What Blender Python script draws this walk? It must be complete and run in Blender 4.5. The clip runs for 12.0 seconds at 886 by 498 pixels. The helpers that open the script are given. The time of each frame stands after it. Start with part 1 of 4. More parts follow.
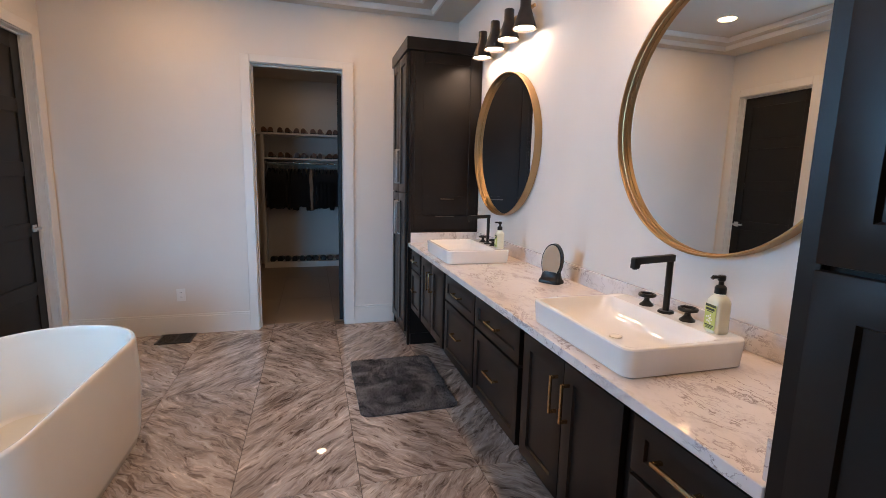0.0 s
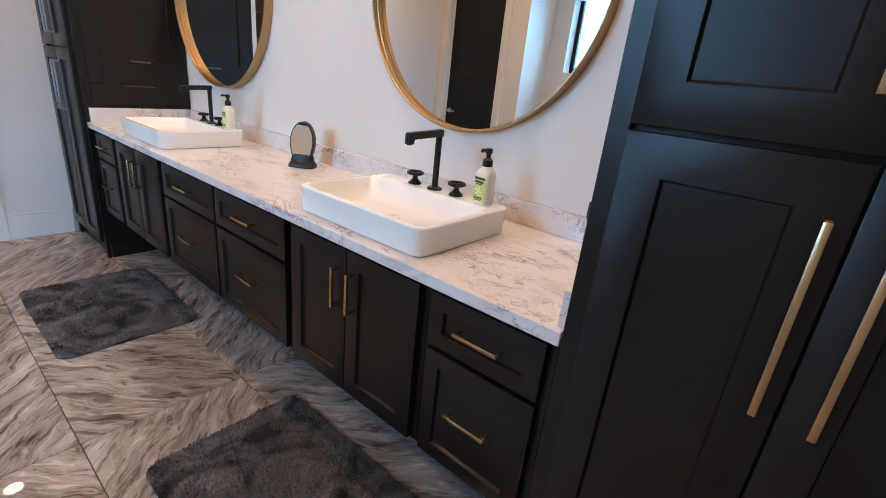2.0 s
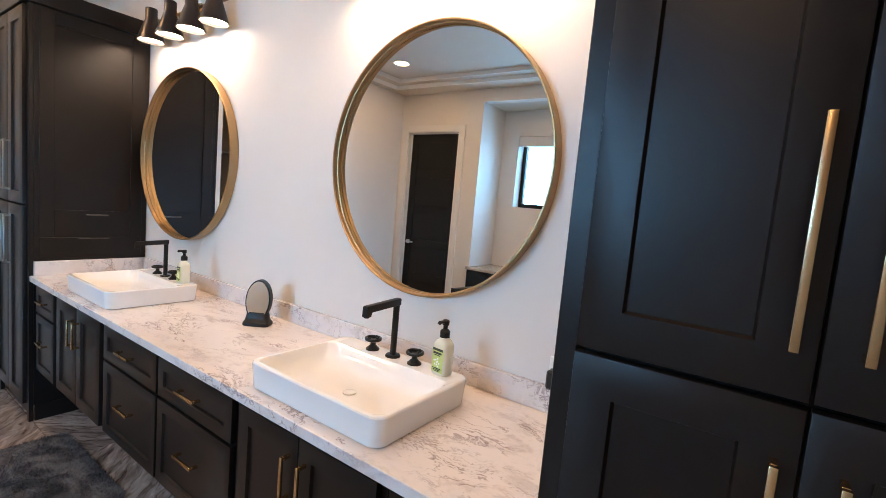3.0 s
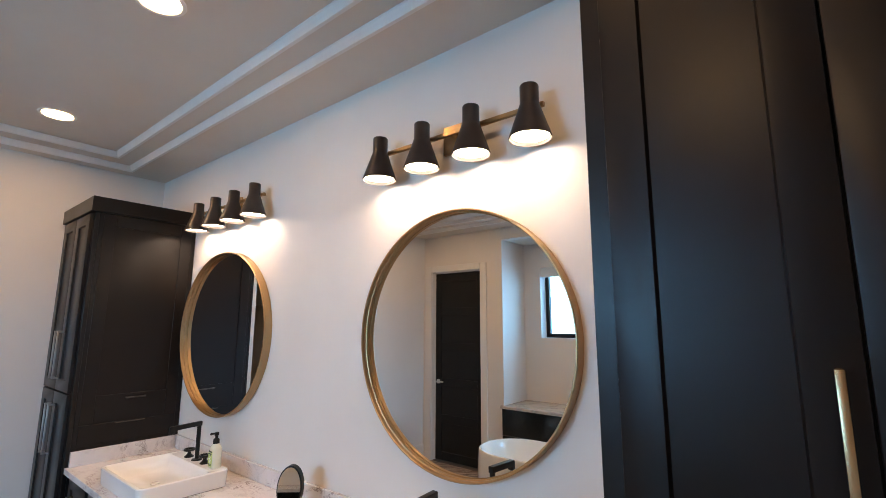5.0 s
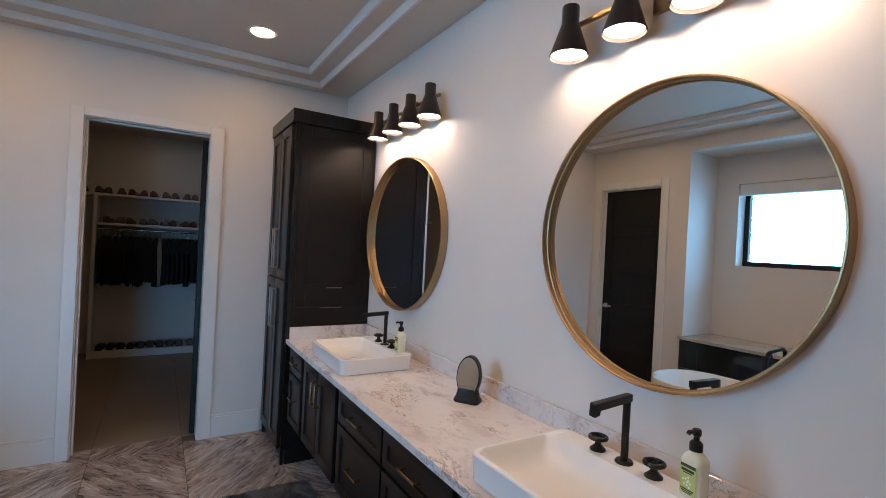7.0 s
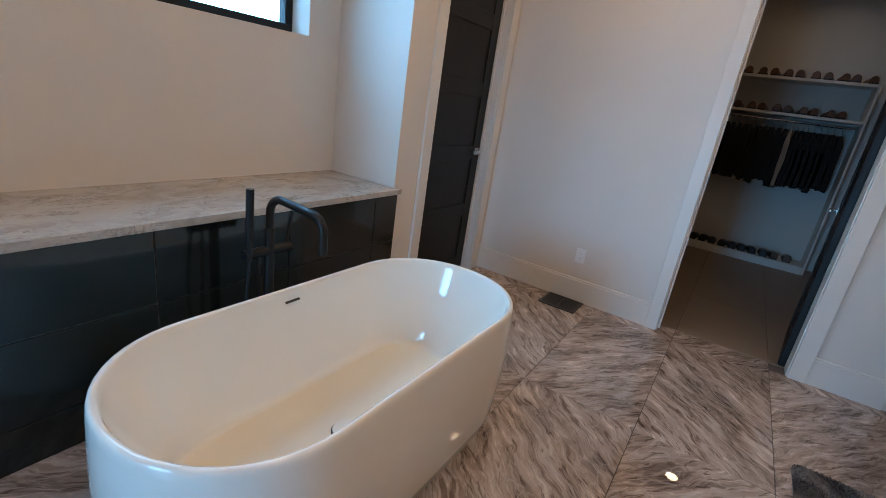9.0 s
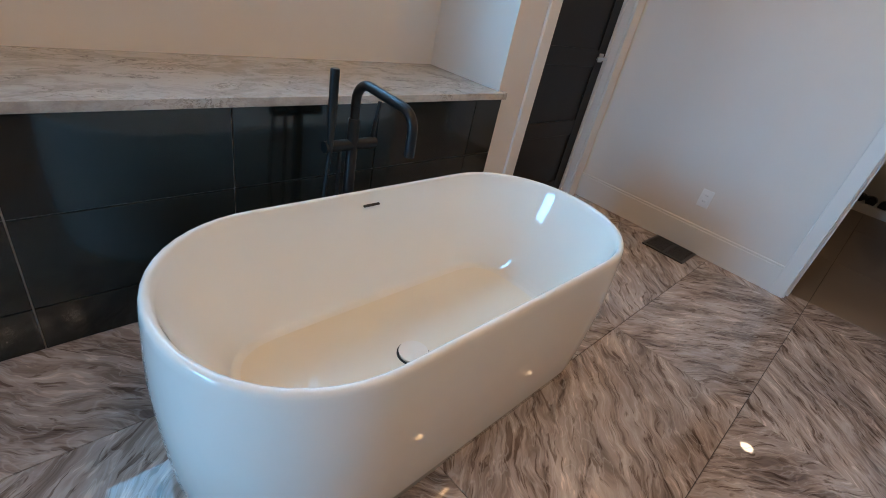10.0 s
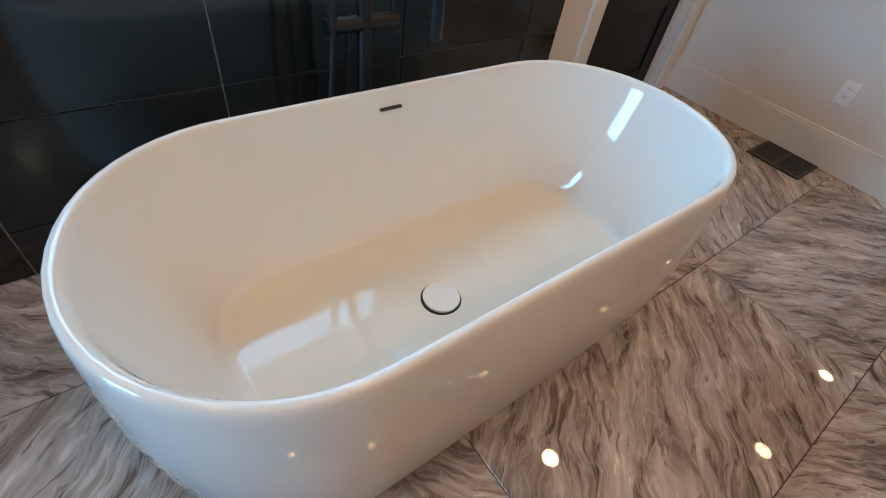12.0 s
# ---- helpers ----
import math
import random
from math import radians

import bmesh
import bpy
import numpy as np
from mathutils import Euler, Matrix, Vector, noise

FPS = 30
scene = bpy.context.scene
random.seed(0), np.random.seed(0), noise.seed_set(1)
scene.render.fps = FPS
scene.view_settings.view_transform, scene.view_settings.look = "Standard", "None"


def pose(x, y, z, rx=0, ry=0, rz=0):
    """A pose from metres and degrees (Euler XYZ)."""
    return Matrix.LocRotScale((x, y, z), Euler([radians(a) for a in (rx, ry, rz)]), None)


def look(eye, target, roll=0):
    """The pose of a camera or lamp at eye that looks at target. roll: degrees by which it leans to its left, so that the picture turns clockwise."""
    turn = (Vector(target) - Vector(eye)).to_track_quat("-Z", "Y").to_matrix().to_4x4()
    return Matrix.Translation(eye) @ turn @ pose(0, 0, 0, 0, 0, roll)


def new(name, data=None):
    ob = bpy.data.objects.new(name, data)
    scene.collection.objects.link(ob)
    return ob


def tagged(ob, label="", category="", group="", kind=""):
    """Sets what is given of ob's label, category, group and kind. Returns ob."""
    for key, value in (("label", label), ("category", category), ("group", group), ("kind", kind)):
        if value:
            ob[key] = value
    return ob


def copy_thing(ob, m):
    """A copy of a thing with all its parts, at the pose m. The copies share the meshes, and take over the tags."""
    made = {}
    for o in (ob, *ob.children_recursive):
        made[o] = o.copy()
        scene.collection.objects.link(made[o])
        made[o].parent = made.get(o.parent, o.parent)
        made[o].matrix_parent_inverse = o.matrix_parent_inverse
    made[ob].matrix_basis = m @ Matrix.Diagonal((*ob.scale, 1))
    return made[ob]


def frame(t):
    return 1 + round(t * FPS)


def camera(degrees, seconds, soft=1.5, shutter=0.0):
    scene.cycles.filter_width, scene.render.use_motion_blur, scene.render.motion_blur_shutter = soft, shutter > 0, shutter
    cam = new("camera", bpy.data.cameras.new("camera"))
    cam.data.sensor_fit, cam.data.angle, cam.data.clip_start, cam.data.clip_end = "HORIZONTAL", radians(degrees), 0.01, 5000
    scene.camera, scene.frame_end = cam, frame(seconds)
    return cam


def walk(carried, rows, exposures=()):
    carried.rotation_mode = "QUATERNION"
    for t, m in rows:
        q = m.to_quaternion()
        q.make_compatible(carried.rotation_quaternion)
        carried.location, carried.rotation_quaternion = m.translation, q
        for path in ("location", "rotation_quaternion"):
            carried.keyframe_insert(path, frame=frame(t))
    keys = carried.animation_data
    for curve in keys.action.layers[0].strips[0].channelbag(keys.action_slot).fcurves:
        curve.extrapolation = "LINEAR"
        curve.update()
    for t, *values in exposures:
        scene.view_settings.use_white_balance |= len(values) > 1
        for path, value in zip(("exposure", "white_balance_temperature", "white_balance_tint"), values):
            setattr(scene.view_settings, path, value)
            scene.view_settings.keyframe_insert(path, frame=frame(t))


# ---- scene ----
cam = camera(88.0, 12.0, soft=0.62)
PATH = [
    (0, (-1.391, -0.562, 1.442), (-0.848, 1.339, 1.141), 1.3),
    (0.5, (-1.45, -0.447, 1.427), (-0.466, 1.246, 1.018), 2.0),
    (1, (-1.462, -0.373, 1.387), (-0.186, 1.048, 0.794), 2.5),
    (1.5, (-1.445, -0.337, 1.348), (-0.063, 0.92, 0.634), 5.0),
    (2, (-1.419, -0.311, 1.361), (0.047, 0.862, 0.671), 6.0),
    (2.5, (-1.391, -0.292, 1.444), (0.182, 0.851, 0.977), 5.0),
    (3, (-1.398, -0.286, 1.542), (0.23, 0.86, 1.346), 5.1),
    (3.5, (-1.42, -0.298, 1.628), (0.226, 0.836, 1.686), 3.4),
    (3.7, (-1.425, -0.306, 1.652), (0.205, 0.845, 1.791), 2.9),
    (5.3, (-1.452, -0.316, 1.755), (0.057, 0.957, 2.071), -0.4),
    (5.5, (-1.457, -0.302, 1.739), (0.031, 1.006, 2.021), -0.4),
    (6, (-1.437, -0.250, 1.692), (-0.034, 1.168, 1.842), 0.2),
    (6.5, (-1.416, -0.202, 1.656), (-0.133, 1.333, 1.712), 1.7),
    (6.7, (-1.404, -0.185, 1.640), (-0.193, 1.406, 1.679), 2.0),
    (8.3, (-1.613, 0.273, 1.493), (-1.893, 2.231, 1.195), 6.9),
    (8.5, (-1.632, 0.345, 1.474), (-2.154, 2.244, 1.127), 6.9),
    (9, (-1.693, 0.506, 1.378), (-2.678, 2.128, 0.744), 8.5),
    (9.5, (-1.741, 0.583, 1.305), (-2.858, 1.969, 0.393), 9.6),
    (10, (-1.861, 0.689, 1.265), (-2.981, 2.002, 0.254), 12.7),
    (10.5, (-1.978, 0.766, 1.252), (-3.155, 1.939, 0.139), 10.8),
    (11, (-2.036, 0.877, 1.214), (-3.194, 1.969, 0.003), 11.3),
    (11.5, (-2.054, 0.972, 1.159), (-3.148, 1.965, -0.189), 9.5),
    (12, (-2.054, 0.991, 1.148), (-3.091, 1.968, -0.256), 10.4),
]
walk(cam, [(t, look(eye, target, roll)) for t, eye, target, roll in PATH],
     exposures=[(0, -0.58, 7400, 15), (1, -0.46, 6800, 12), (2, -0.30, 7000, 11), (3, -0.24, 7100, 10), (3.7, -0.40, 7250, 10), (5.5, -0.74, 7000, 11),
                (6.5, -1.03, 6650, 10), (8.5, -1.06, 7050, 9), (9.0, -0.80, 6750, 8), (9.5, -0.74, 6750, 8), (11, -0.66, 7150, 8), (12, -0.64, 7150, 8)])

# ---- world and lights ----
world = bpy.data.worlds.new("sky")
scene.world = world
world.use_nodes = True
wn = world.node_tree
sky = wn.nodes.new("ShaderNodeTexSky")
sky.sky_type = "NISHITA"
sky.sun_disc = False
sky.sun_elevation = radians(40)
sky.sun_rotation = radians(100)
wn.nodes["Background"].inputs["Strength"].default_value = 0.1
wn.links.new(sky.outputs["Color"], wn.nodes["Background"].inputs["Color"])
scene.view_settings.exposure = 0.0


def area_lamp(name, eye, target, sx, sy, watts, colour, spread=180):
    data = bpy.data.lights.new(name, "AREA")
    data.shape, data.size, data.size_y, data.energy, data.color = "RECTANGLE", sx, sy, watts, colour
    data.spread = radians(spread)
    ob = new(name, data)
    ob.matrix_world = look(eye, target)
    return tagged(ob, kind="structure")


# daylight in the niche window, and from an assumed south window never in view
area_lamp("daylight_niche", (-4.200, 1.546, 2.025), (0, 1.70, 1.45), 1.90, 1.00, 74, (0.20, 0.55, 1.0), 138)
# narrow blue beam added to light the tub's south end
area_lamp("daylight_south_assumed", (-2.70, -2.78, 1.05), (-2.52, 0.8, 0.45), 1.0, 1.5, 18, (0.16, 0.52, 1.0), 50)


# ---- materials ----
def nodes_of(name, rough=0.5, metal=0.0, colour=(0.8, 0.8, 0.8)):
    m = bpy.data.materials.new(name)
    m.use_nodes = True
    b = m.node_tree.nodes["Principled BSDF"]
    b.inputs["Roughness"].default_value = rough
    b.inputs["Metallic"].default_value = metal
    b.inputs["Base Color"].default_value = (*colour, 1)
    return m, m.node_tree, b


def add(nt, kind, **inputs):
    n = nt.nodes.new(kind)
    for k, v in inputs.items():
        n.inputs[k.replace("_", " ")].default_value = v
    return n


def ramp(nt, stops):
    n = nt.nodes.new("ShaderNodeValToRGB")
    while len(n.color_ramp.elements) < len(stops):
        n.color_ramp.elements.new(0.5)
    for e, (p, c) in zip(n.color_ramp.elements, stops):
        e.position, e.color = p, (*c, 1)
    return n


def coords(nt, scale=(1, 1, 1), rot=(0, 0, 0)):
    g = nt.nodes.new("ShaderNodeNewGeometry")
    mp = nt.nodes.new("ShaderNodeMapping")
    mp.inputs["Scale"].default_value = scale
    mp.inputs["Rotation"].default_value = rot
    nt.links.new(g.outputs["Position"], mp.inputs["Vector"])
    return mp.outputs["Vector"]


def bumped(nt, b, height, strength, distance):
    bp = add(nt, "ShaderNodeBump", Strength=strength, Distance=distance)
    nt.links.new(height, bp.inputs["Height"])
    nt.links.new(bp.outputs["Normal"], b.inputs["Normal"])


def plain(name, colour, rough=0.5, metal=0.0, vary=0.06, scale=6.0, bump=0.0, bump_scale=200.0, coat=0.0, spec=0.5):
    """A surface of one colour with large and fine variation, and fine relief."""
    m, nt, b = nodes_of(name, rough, metal, colour)
    v = coords(nt)
    big = add(nt, "ShaderNodeTexNoise", Scale=scale, Detail=4.0)
    fine = add(nt, "ShaderNodeTexNoise", Scale=bump_scale, Detail=3.0)
    nt.links.new(v, big.inputs["Vector"])
    nt.links.new(v, fine.inputs["Vector"])
    lo, hi = [c * (1 - vary) for c in colour], [min(1, c * (1 + vary)) for c in colour]
    r = ramp(nt, [(0.3, lo), (0.7, hi)])
    nt.links.new(big.outputs["Fac"], r.inputs["Fac"])
    nt.links.new(r.outputs["Color"], b.inputs["Base Color"])
    mr = add(nt, "ShaderNodeMapRange", To_Min=max(0.02, rough * 0.85), To_Max=min(1, rough * 1.15))
    nt.links.new(big.outputs["Fac"], mr.inputs["Value"])
    nt.links.new(mr.outputs["Result"], b.inputs["Roughness"])
    b.inputs["Coat Weight"].default_value = coat
    b.inputs["Coat Roughness"].default_value = 0.012
    b.inputs["Specular IOR Level"].default_value = spec
    if bump:
        bumped(nt, b, fine.outputs["Fac"], bump, 0.001)
    return m


def emitter(name, colour, strength):
    m, nt, b = nodes_of(name, 0.5, 0, colour)
    b.inputs["Emission Color"].default_value = (*colour, 1)
    b.inputs["Emission Strength"].default_value = strength
    return m


def quartz(name, base, vein, vein2, dense, cloudy=0.46):
    """White stone slab with thin broken veins and a cloudy ground."""
    m, nt, b = nodes_of(name, 0.07)
    v = coords(nt, (1.25, 0.7, 1.0), (0.3, 0.2, 0.6))
    warp = add(nt, "ShaderNodeTexNoise", Scale=3.0, Detail=6.0, Roughness=0.6)
    nt.links.new(v, warp.inputs["Vector"])
    sc = nt.nodes.new("ShaderNodeVectorMath")
    sc.operation = "SCALE"
    sc.inputs["Scale"].default_value = 0.55
    nt.links.new(warp.outputs["Color"], sc.inputs[0])
    ad = nt.nodes.new("ShaderNodeVectorMath")
    nt.links.new(v, ad.inputs[0])
    nt.links.new(sc.outputs["Vector"], ad.inputs[1])
    vo = add(nt, "ShaderNodeTexNoise", Scale=dense, Detail=7.0, Roughness=0.62, Distortion=1.1)
    nt.links.new(ad.outputs["Vector"], vo.inputs["Vector"])
    vr = ramp(nt, [(0.474, (0, 0, 0)), (0.494, (1, 1, 1)), (0.503, (1, 1, 1)), (0.518, (0, 0, 0))])
    nt.links.new(vo.outputs["Fac"], vr.inputs["Fac"])
    gate = add(nt, "ShaderNodeTexNoise", Scale=5.5, Detail=3.0)
    nt.links.new(v, gate.inputs["Vector"])
    gr = ramp(nt, [(0.43, (0.05, 0.05, 0.05)), (0.60, (0.8, 0.8, 0.8))])
    nt.links.new(gate.outputs["Fac"], gr.inputs["Fac"])
    mul = add(nt, "ShaderNodeMath")
    mul.operation = "MULTIPLY"
    nt.links.new(vr.outputs["Color"], mul.inputs[0])
    nt.links.new(gr.outputs["Color"], mul.inputs[1])
    cloud = add(nt, "ShaderNodeTexNoise", Scale=9.0, Detail=8.0, Roughness=0.65)
    nt.links.new(ad.outputs["Vector"], cloud.inputs["Vector"])
    cr = ramp(nt, [(cloudy - 0.16, vein2), (cloudy, base), (0.8, [min(1, c * 1.06) for c in base])])
    nt.links.new(cloud.outputs["Fac"], cr.inputs["Fac"])
    mix = nt.nodes.new("ShaderNodeMix")
    mix.data_type = "RGBA"
    nt.links.new(mul.outputs["Value"], mix.inputs["Factor"])
    nt.links.new(cr.outputs["Color"], mix.inputs["A"])
    mix.inputs["B"].default_value = (*vein, 1)
    nt.links.new(mix.outputs["Result"], b.inputs["Base Color"])
    return m


def streaked_tile(name, angle):
    """Polished porcelain with brown and grey streaks that run one way."""
    m, nt, b = nodes_of(name, 0.14)
    info = nt.nodes.new("ShaderNodeObjectInfo")
    g = nt.nodes.new("ShaderNodeNewGeometry")
    off = nt.nodes.new("ShaderNodeVectorMath")
    sh = nt.nodes.new("ShaderNodeVectorMath")
    sh.operation = "SCALE"
    sh.inputs[0].default_value = (7.3, 5.1, 3.7)
    nt.links.new(info.outputs["Random"], sh.inputs["Scale"])
    nt.links.new(g.outputs["Position"], off.inputs[0])
    nt.links.new(sh.outputs["Vector"], off.inputs[1])
    turn = nt.nodes.new("ShaderNodeMapping")
    turn.inputs["Rotation"].default_value = (0, 0, -angle)
    nt.links.new(off.outputs["Vector"], turn.inputs["Vector"])
    warp = add(nt, "ShaderNodeTexNoise", Scale=4.5, Detail=3.0)
    nt.links.new(turn.outputs["Vector"], warp.inputs["Vector"])
    sc = nt.nodes.new("ShaderNodeVectorMath")
    sc.operation = "SCALE"
    sc.inputs["Scale"].default_value = 0.11
    nt.links.new(warp.outputs["Color"], sc.inputs[0])
    ad = nt.nodes.new("ShaderNodeVectorMath")
    nt.links.new(turn.outputs["Vector"], ad.inputs[0])
    nt.links.new(sc.outputs["Vector"], ad.inputs[1])
    st = nt.nodes.new("ShaderNodeMapping")
    st.inputs["Scale"].default_value = (2.3, 12.0, 1.0)
    nt.links.new(ad.outputs["Vector"], st.inputs["Vector"])
    grain = add(nt, "ShaderNodeTexNoise", Scale=1.6, Detail=5.0, Roughness=0.60, Distortion=0.7)
    nt.links.new(st.outputs["Vector"], grain.inputs["Vector"])
    cr = ramp(nt, [(0.26, (0.095, 0.072, 0.062)), (0.40, (0.25, 0.203, 0.178)), (0.50, (0.37, 0.312, 0.278)),
                   (0.62, (0.46, 0.402, 0.366)), (0.75, (0.58, 0.525, 0.485))])
    nt.links.new(grain.outputs["Fac"], cr.inputs["Fac"])
    st3 = nt.nodes.new("ShaderNodeMapping")
    st3.inputs["Scale"].default_value = (4.0, 22.0, 1.0)
    nt.links.new(ad.outputs["Vector"], st3.inputs["Vector"])
    fleck = add(nt, "ShaderNodeTexNoise", Scale=2.0, Detail=3.0, Roughness=0.5, Distortion=0.9)
    nt.links.new(st3.outputs["Vector"], fleck.inputs["Vector"])
    c3 = ramp(nt, [(0.35, (0.46, 0.41, 0.38)), (0.43, (0.96, 0.95, 0.94)), (0.60, (1.0, 1.0, 1.0)), (0.67, (1.45, 1.43, 1.41))])
    nt.links.new(fleck.outputs["Fac"], c3.inputs["Fac"])
    st2 = nt.nodes.new("ShaderNodeMapping")
    st2.inputs["Scale"].default_value = (1.2, 4.0, 1.0)
    nt.links.new(ad.outputs["Vector"], st2.inputs["Vector"])
    cloud = add(nt, "ShaderNodeTexNoise", Scale=1.6, Detail=4.0)
    nt.links.new(st2.outputs["Vector"], cloud.inputs["Vector"])
    c2 = ramp(nt, [(0.35, (0.80, 0.765, 0.75)), (0.65, (1.22, 1.17, 1.13))])
    nt.links.new(cloud.outputs["Fac"], c2.inputs["Fac"])
    mix = nt.nodes.new("ShaderNodeMix")
    mix.data_type, mix.blend_type = "RGBA", "MULTIPLY"
    mix.inputs["Factor"].default_value = 1.0
    nt.links.new(cr.outputs["Color"], mix.inputs["A"])
    nt.links.new(c2.outputs["Color"], mix.inputs["B"])
    mix3 = nt.nodes.new("ShaderNodeMix")
    mix3.data_type, mix3.blend_type = "RGBA", "MULTIPLY"
    mix3.inputs["Factor"].default_value = 1.0
    nt.links.new(mix.outputs["Result"], mix3.inputs["A"])
    nt.links.new(c3.outputs["Color"], mix3.inputs["B"])
    st4 = nt.nodes.new("ShaderNodeMapping")
    st4.inputs["Scale"].default_value = (3.6, 15.0, 1.0)
    st4.inputs["Location"].default_value = (3.1, 7.7, 0.0)
    nt.links.new(ad.outputs["Vector"], st4.inputs["Vector"])
    ridge = add(nt, "ShaderNodeTexNoise", Scale=1.3, Detail=3.0, Roughness=0.5, Distortion=1.0)
    nt.links.new(st4.outputs["Vector"], ridge.inputs["Vector"])
    c4 = ramp(nt, [(0.465, (0, 0, 0)), (0.495, (0.22, 0.22, 0.22)), (0.505, (0.22, 0.22, 0.22)), (0.535, (0, 0, 0))])
    nt.links.new(ridge.outputs["Fac"], c4.inputs["Fac"])
    mix4 = nt.nodes.new("ShaderNodeMix")
    mix4.data_type = "RGBA"
    nt.links.new(c4.outputs["Color"], mix4.inputs["Factor"])
    nt.links.new(mix3.outputs["Result"], mix4.inputs["A"])
    mix4.inputs["B"].default_value = (0.66, 0.61, 0.57, 1)
    nt.links.new(mix4.outputs["Result"], b.inputs["Base Color"])
    mr = add(nt, "ShaderNodeMapRange", To_Min=0.012, To_Max=0.035)
    nt.links.new(grain.outputs["Fac"], mr.inputs["Value"])
    nt.links.new(mr.outputs["Result"], b.inputs["Roughness"])
    return m


def brushed(name, colour, rough):
    m, nt, b = nodes_of(name, rough, 1.0, colour)
    v = coords(nt, (25, 25, 25))
    n = add(nt, "ShaderNodeTexNoise", Scale=1.0, Detail=3.0)
    nt.links.new(v, n.inputs["Vector"])
    mr = add(nt, "ShaderNodeMapRange", To_Min=rough * 0.92, To_Max=rough * 1.08)
    nt.links.new(n.outputs["Fac"], mr.inputs["Value"])
    nt.links.new(mr.outputs["Result"], b.inputs["Roughness"])
    return m


def fur(name, dark, light):
    m, nt, b = nodes_of(name, 0.95)
    v = coords(nt)
    n = add(nt, "ShaderNodeTexNoise", Scale=5.5, Detail=4.0, Distortion=1.4)
    f = add(nt, "ShaderNodeTexNoise", Scale=150.0, Detail=2.0)
    nt.links.new(v, n.inputs["Vector"])
    nt.links.new(v, f.inputs["Vector"])
    mixf = add(nt, "ShaderNodeMath")
    mixf.operation = "MULTIPLY_ADD"
    mixf.inputs[1].default_value = 0.35
    nt.links.new(f.outputs["Fac"], mixf.inputs[0])
    nt.links.new(n.outputs["Fac"], mixf.inputs[2])
    r = ramp(nt, [(0.52, dark), (0.82, light)])
    nt.links.new(mixf.outputs["Value"], r.inputs["Fac"])
    nt.links.new(r.outputs["Color"], b.inputs["Base Color"])
    b.inputs["Sheen Weight"].default_value = 0.25
    b.inputs["Specular IOR Level"].default_value = 0.1
    return m


WALL = plain("wall_paint", (0.75, 0.705, 0.65), 0.6, vary=0.025, scale=2.0, bump=0.25, bump_scale=320)
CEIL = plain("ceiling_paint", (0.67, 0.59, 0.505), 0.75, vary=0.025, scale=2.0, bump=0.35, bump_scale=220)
TRIM = plain("trim_paint", (0.77, 0.74, 0.695), 0.35, vary=0.02, scale=3.0, bump=0.05)
CABINET = plain("cabinet_paint", (0.0088, 0.0064, 0.0056), 0.33, vary=0.08, scale=5.0, bump=0.04, bump_scale=500, spec=0.33)
# flat near-black painted in for the shade inside slots, gaps and openings
SHADOW_GAP = plain("painted_gap_shade", (0.012, 0.011, 0.011), 0.6)
DOOR_PAINT = plain("door_paint", (0.0085, 0.0085, 0.0085), 0.42, vary=0.1, bump=0.1, bump_scale=400, spec=0.3)
COUNTER = quartz("quartz_counter", (0.72, 0.665, 0.64), (0.25, 0.185, 0.178), (0.54, 0.48, 0.465), 5.6, 0.47)
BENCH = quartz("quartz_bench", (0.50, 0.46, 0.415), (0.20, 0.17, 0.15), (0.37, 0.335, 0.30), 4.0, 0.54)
# the tub's acrylic made yellower, with warm light bounced inside the tub coloured in
ACRYLIC_WARM_BOUNCE = plain("warm_bounce_acrylic", (0.81, 0.755, 0.64), 0.05, vary=0.02, scale=4.0, spec=0.5)
CLOSET_FLOOR = plain("closet_floor_tile", (0.25, 0.195, 0.15), 0.42, vary=0.08, scale=1.2)
CERAMIC = plain("white_ceramic", (0.83, 0.82, 0.80), 0.05, vary=0.01, coat=0.4)
ACRYLIC = plain("white_acrylic", (0.83, 0.795, 0.725), 0.022, vary=0.015, scale=3.0, coat=0.5)
BRASS = brushed("brushed_brass", (0.46, 0.295, 0.15), 0.36)
CHAMPAGNE = brushed("champagne_bronze", (0.62, 0.43, 0.23), 0.26)
BLACK = plain("matte_black_metal", (0.007, 0.007, 0.007), 0.36, metal=0.0, vary=0.1, scale=20, spec=0.35)
SHADE = plain("lamp_shade_bronze", (0.035, 0.027, 0.025), 0.35, metal=0.3, vary=0.1, scale=20)
NICKEL = brushed("satin_nickel", (0.62, 0.60, 0.57), 0.3)
DIM_PULL = brushed("dark_bronze_pull", (0.20, 0.17, 0.145), 0.36)
TILE_DARK = plain("dark_glazed_tile", (0.012, 0.0145, 0.013), 0.12, vary=0.18, scale=3.0, bump=0.06, bump_scale=30, coat=0.1)
GROUT_DARK = plain("grey_grout", (0.38, 0.37, 0.35), 0.85, vary=0.1, scale=60, bump=0.3)
GROUT_FLOOR = plain("brown_grout", (0.085, 0.07, 0.06), 0.85, vary=0.1, scale=60, bump=0.3)
FLOOR_A = streaked_tile("streaked_tile_a", radians(48))
FLOOR_B = streaked_tile("streaked_tile_b", radians(-46))
FUR = fur("grey_fur", (0.015, 0.014, 0.016), (0.175, 0.158, 0.158))
MIRROR, _nt, _b = nodes_of("mirror_glass", 0.0, 1.0, (0.90, 0.91, 0.90))
GLASS, _nt, _b = nodes_of("window_glass", 0.0, 0.0, (1, 1, 1))
_b.inputs["Transmission Weight"].default_value = 1.0
LAMP_GLOW = emitter("lamp_glow", (1.0, 0.76, 0.60), 62.0)
CAN_GLOW = emitter("can_glow", (1.0, 0.62, 0.32), 200.0)
CLOSET_GLOW = emitter("closet_can_glow", (1.0, 0.74, 0.52), 44.0)
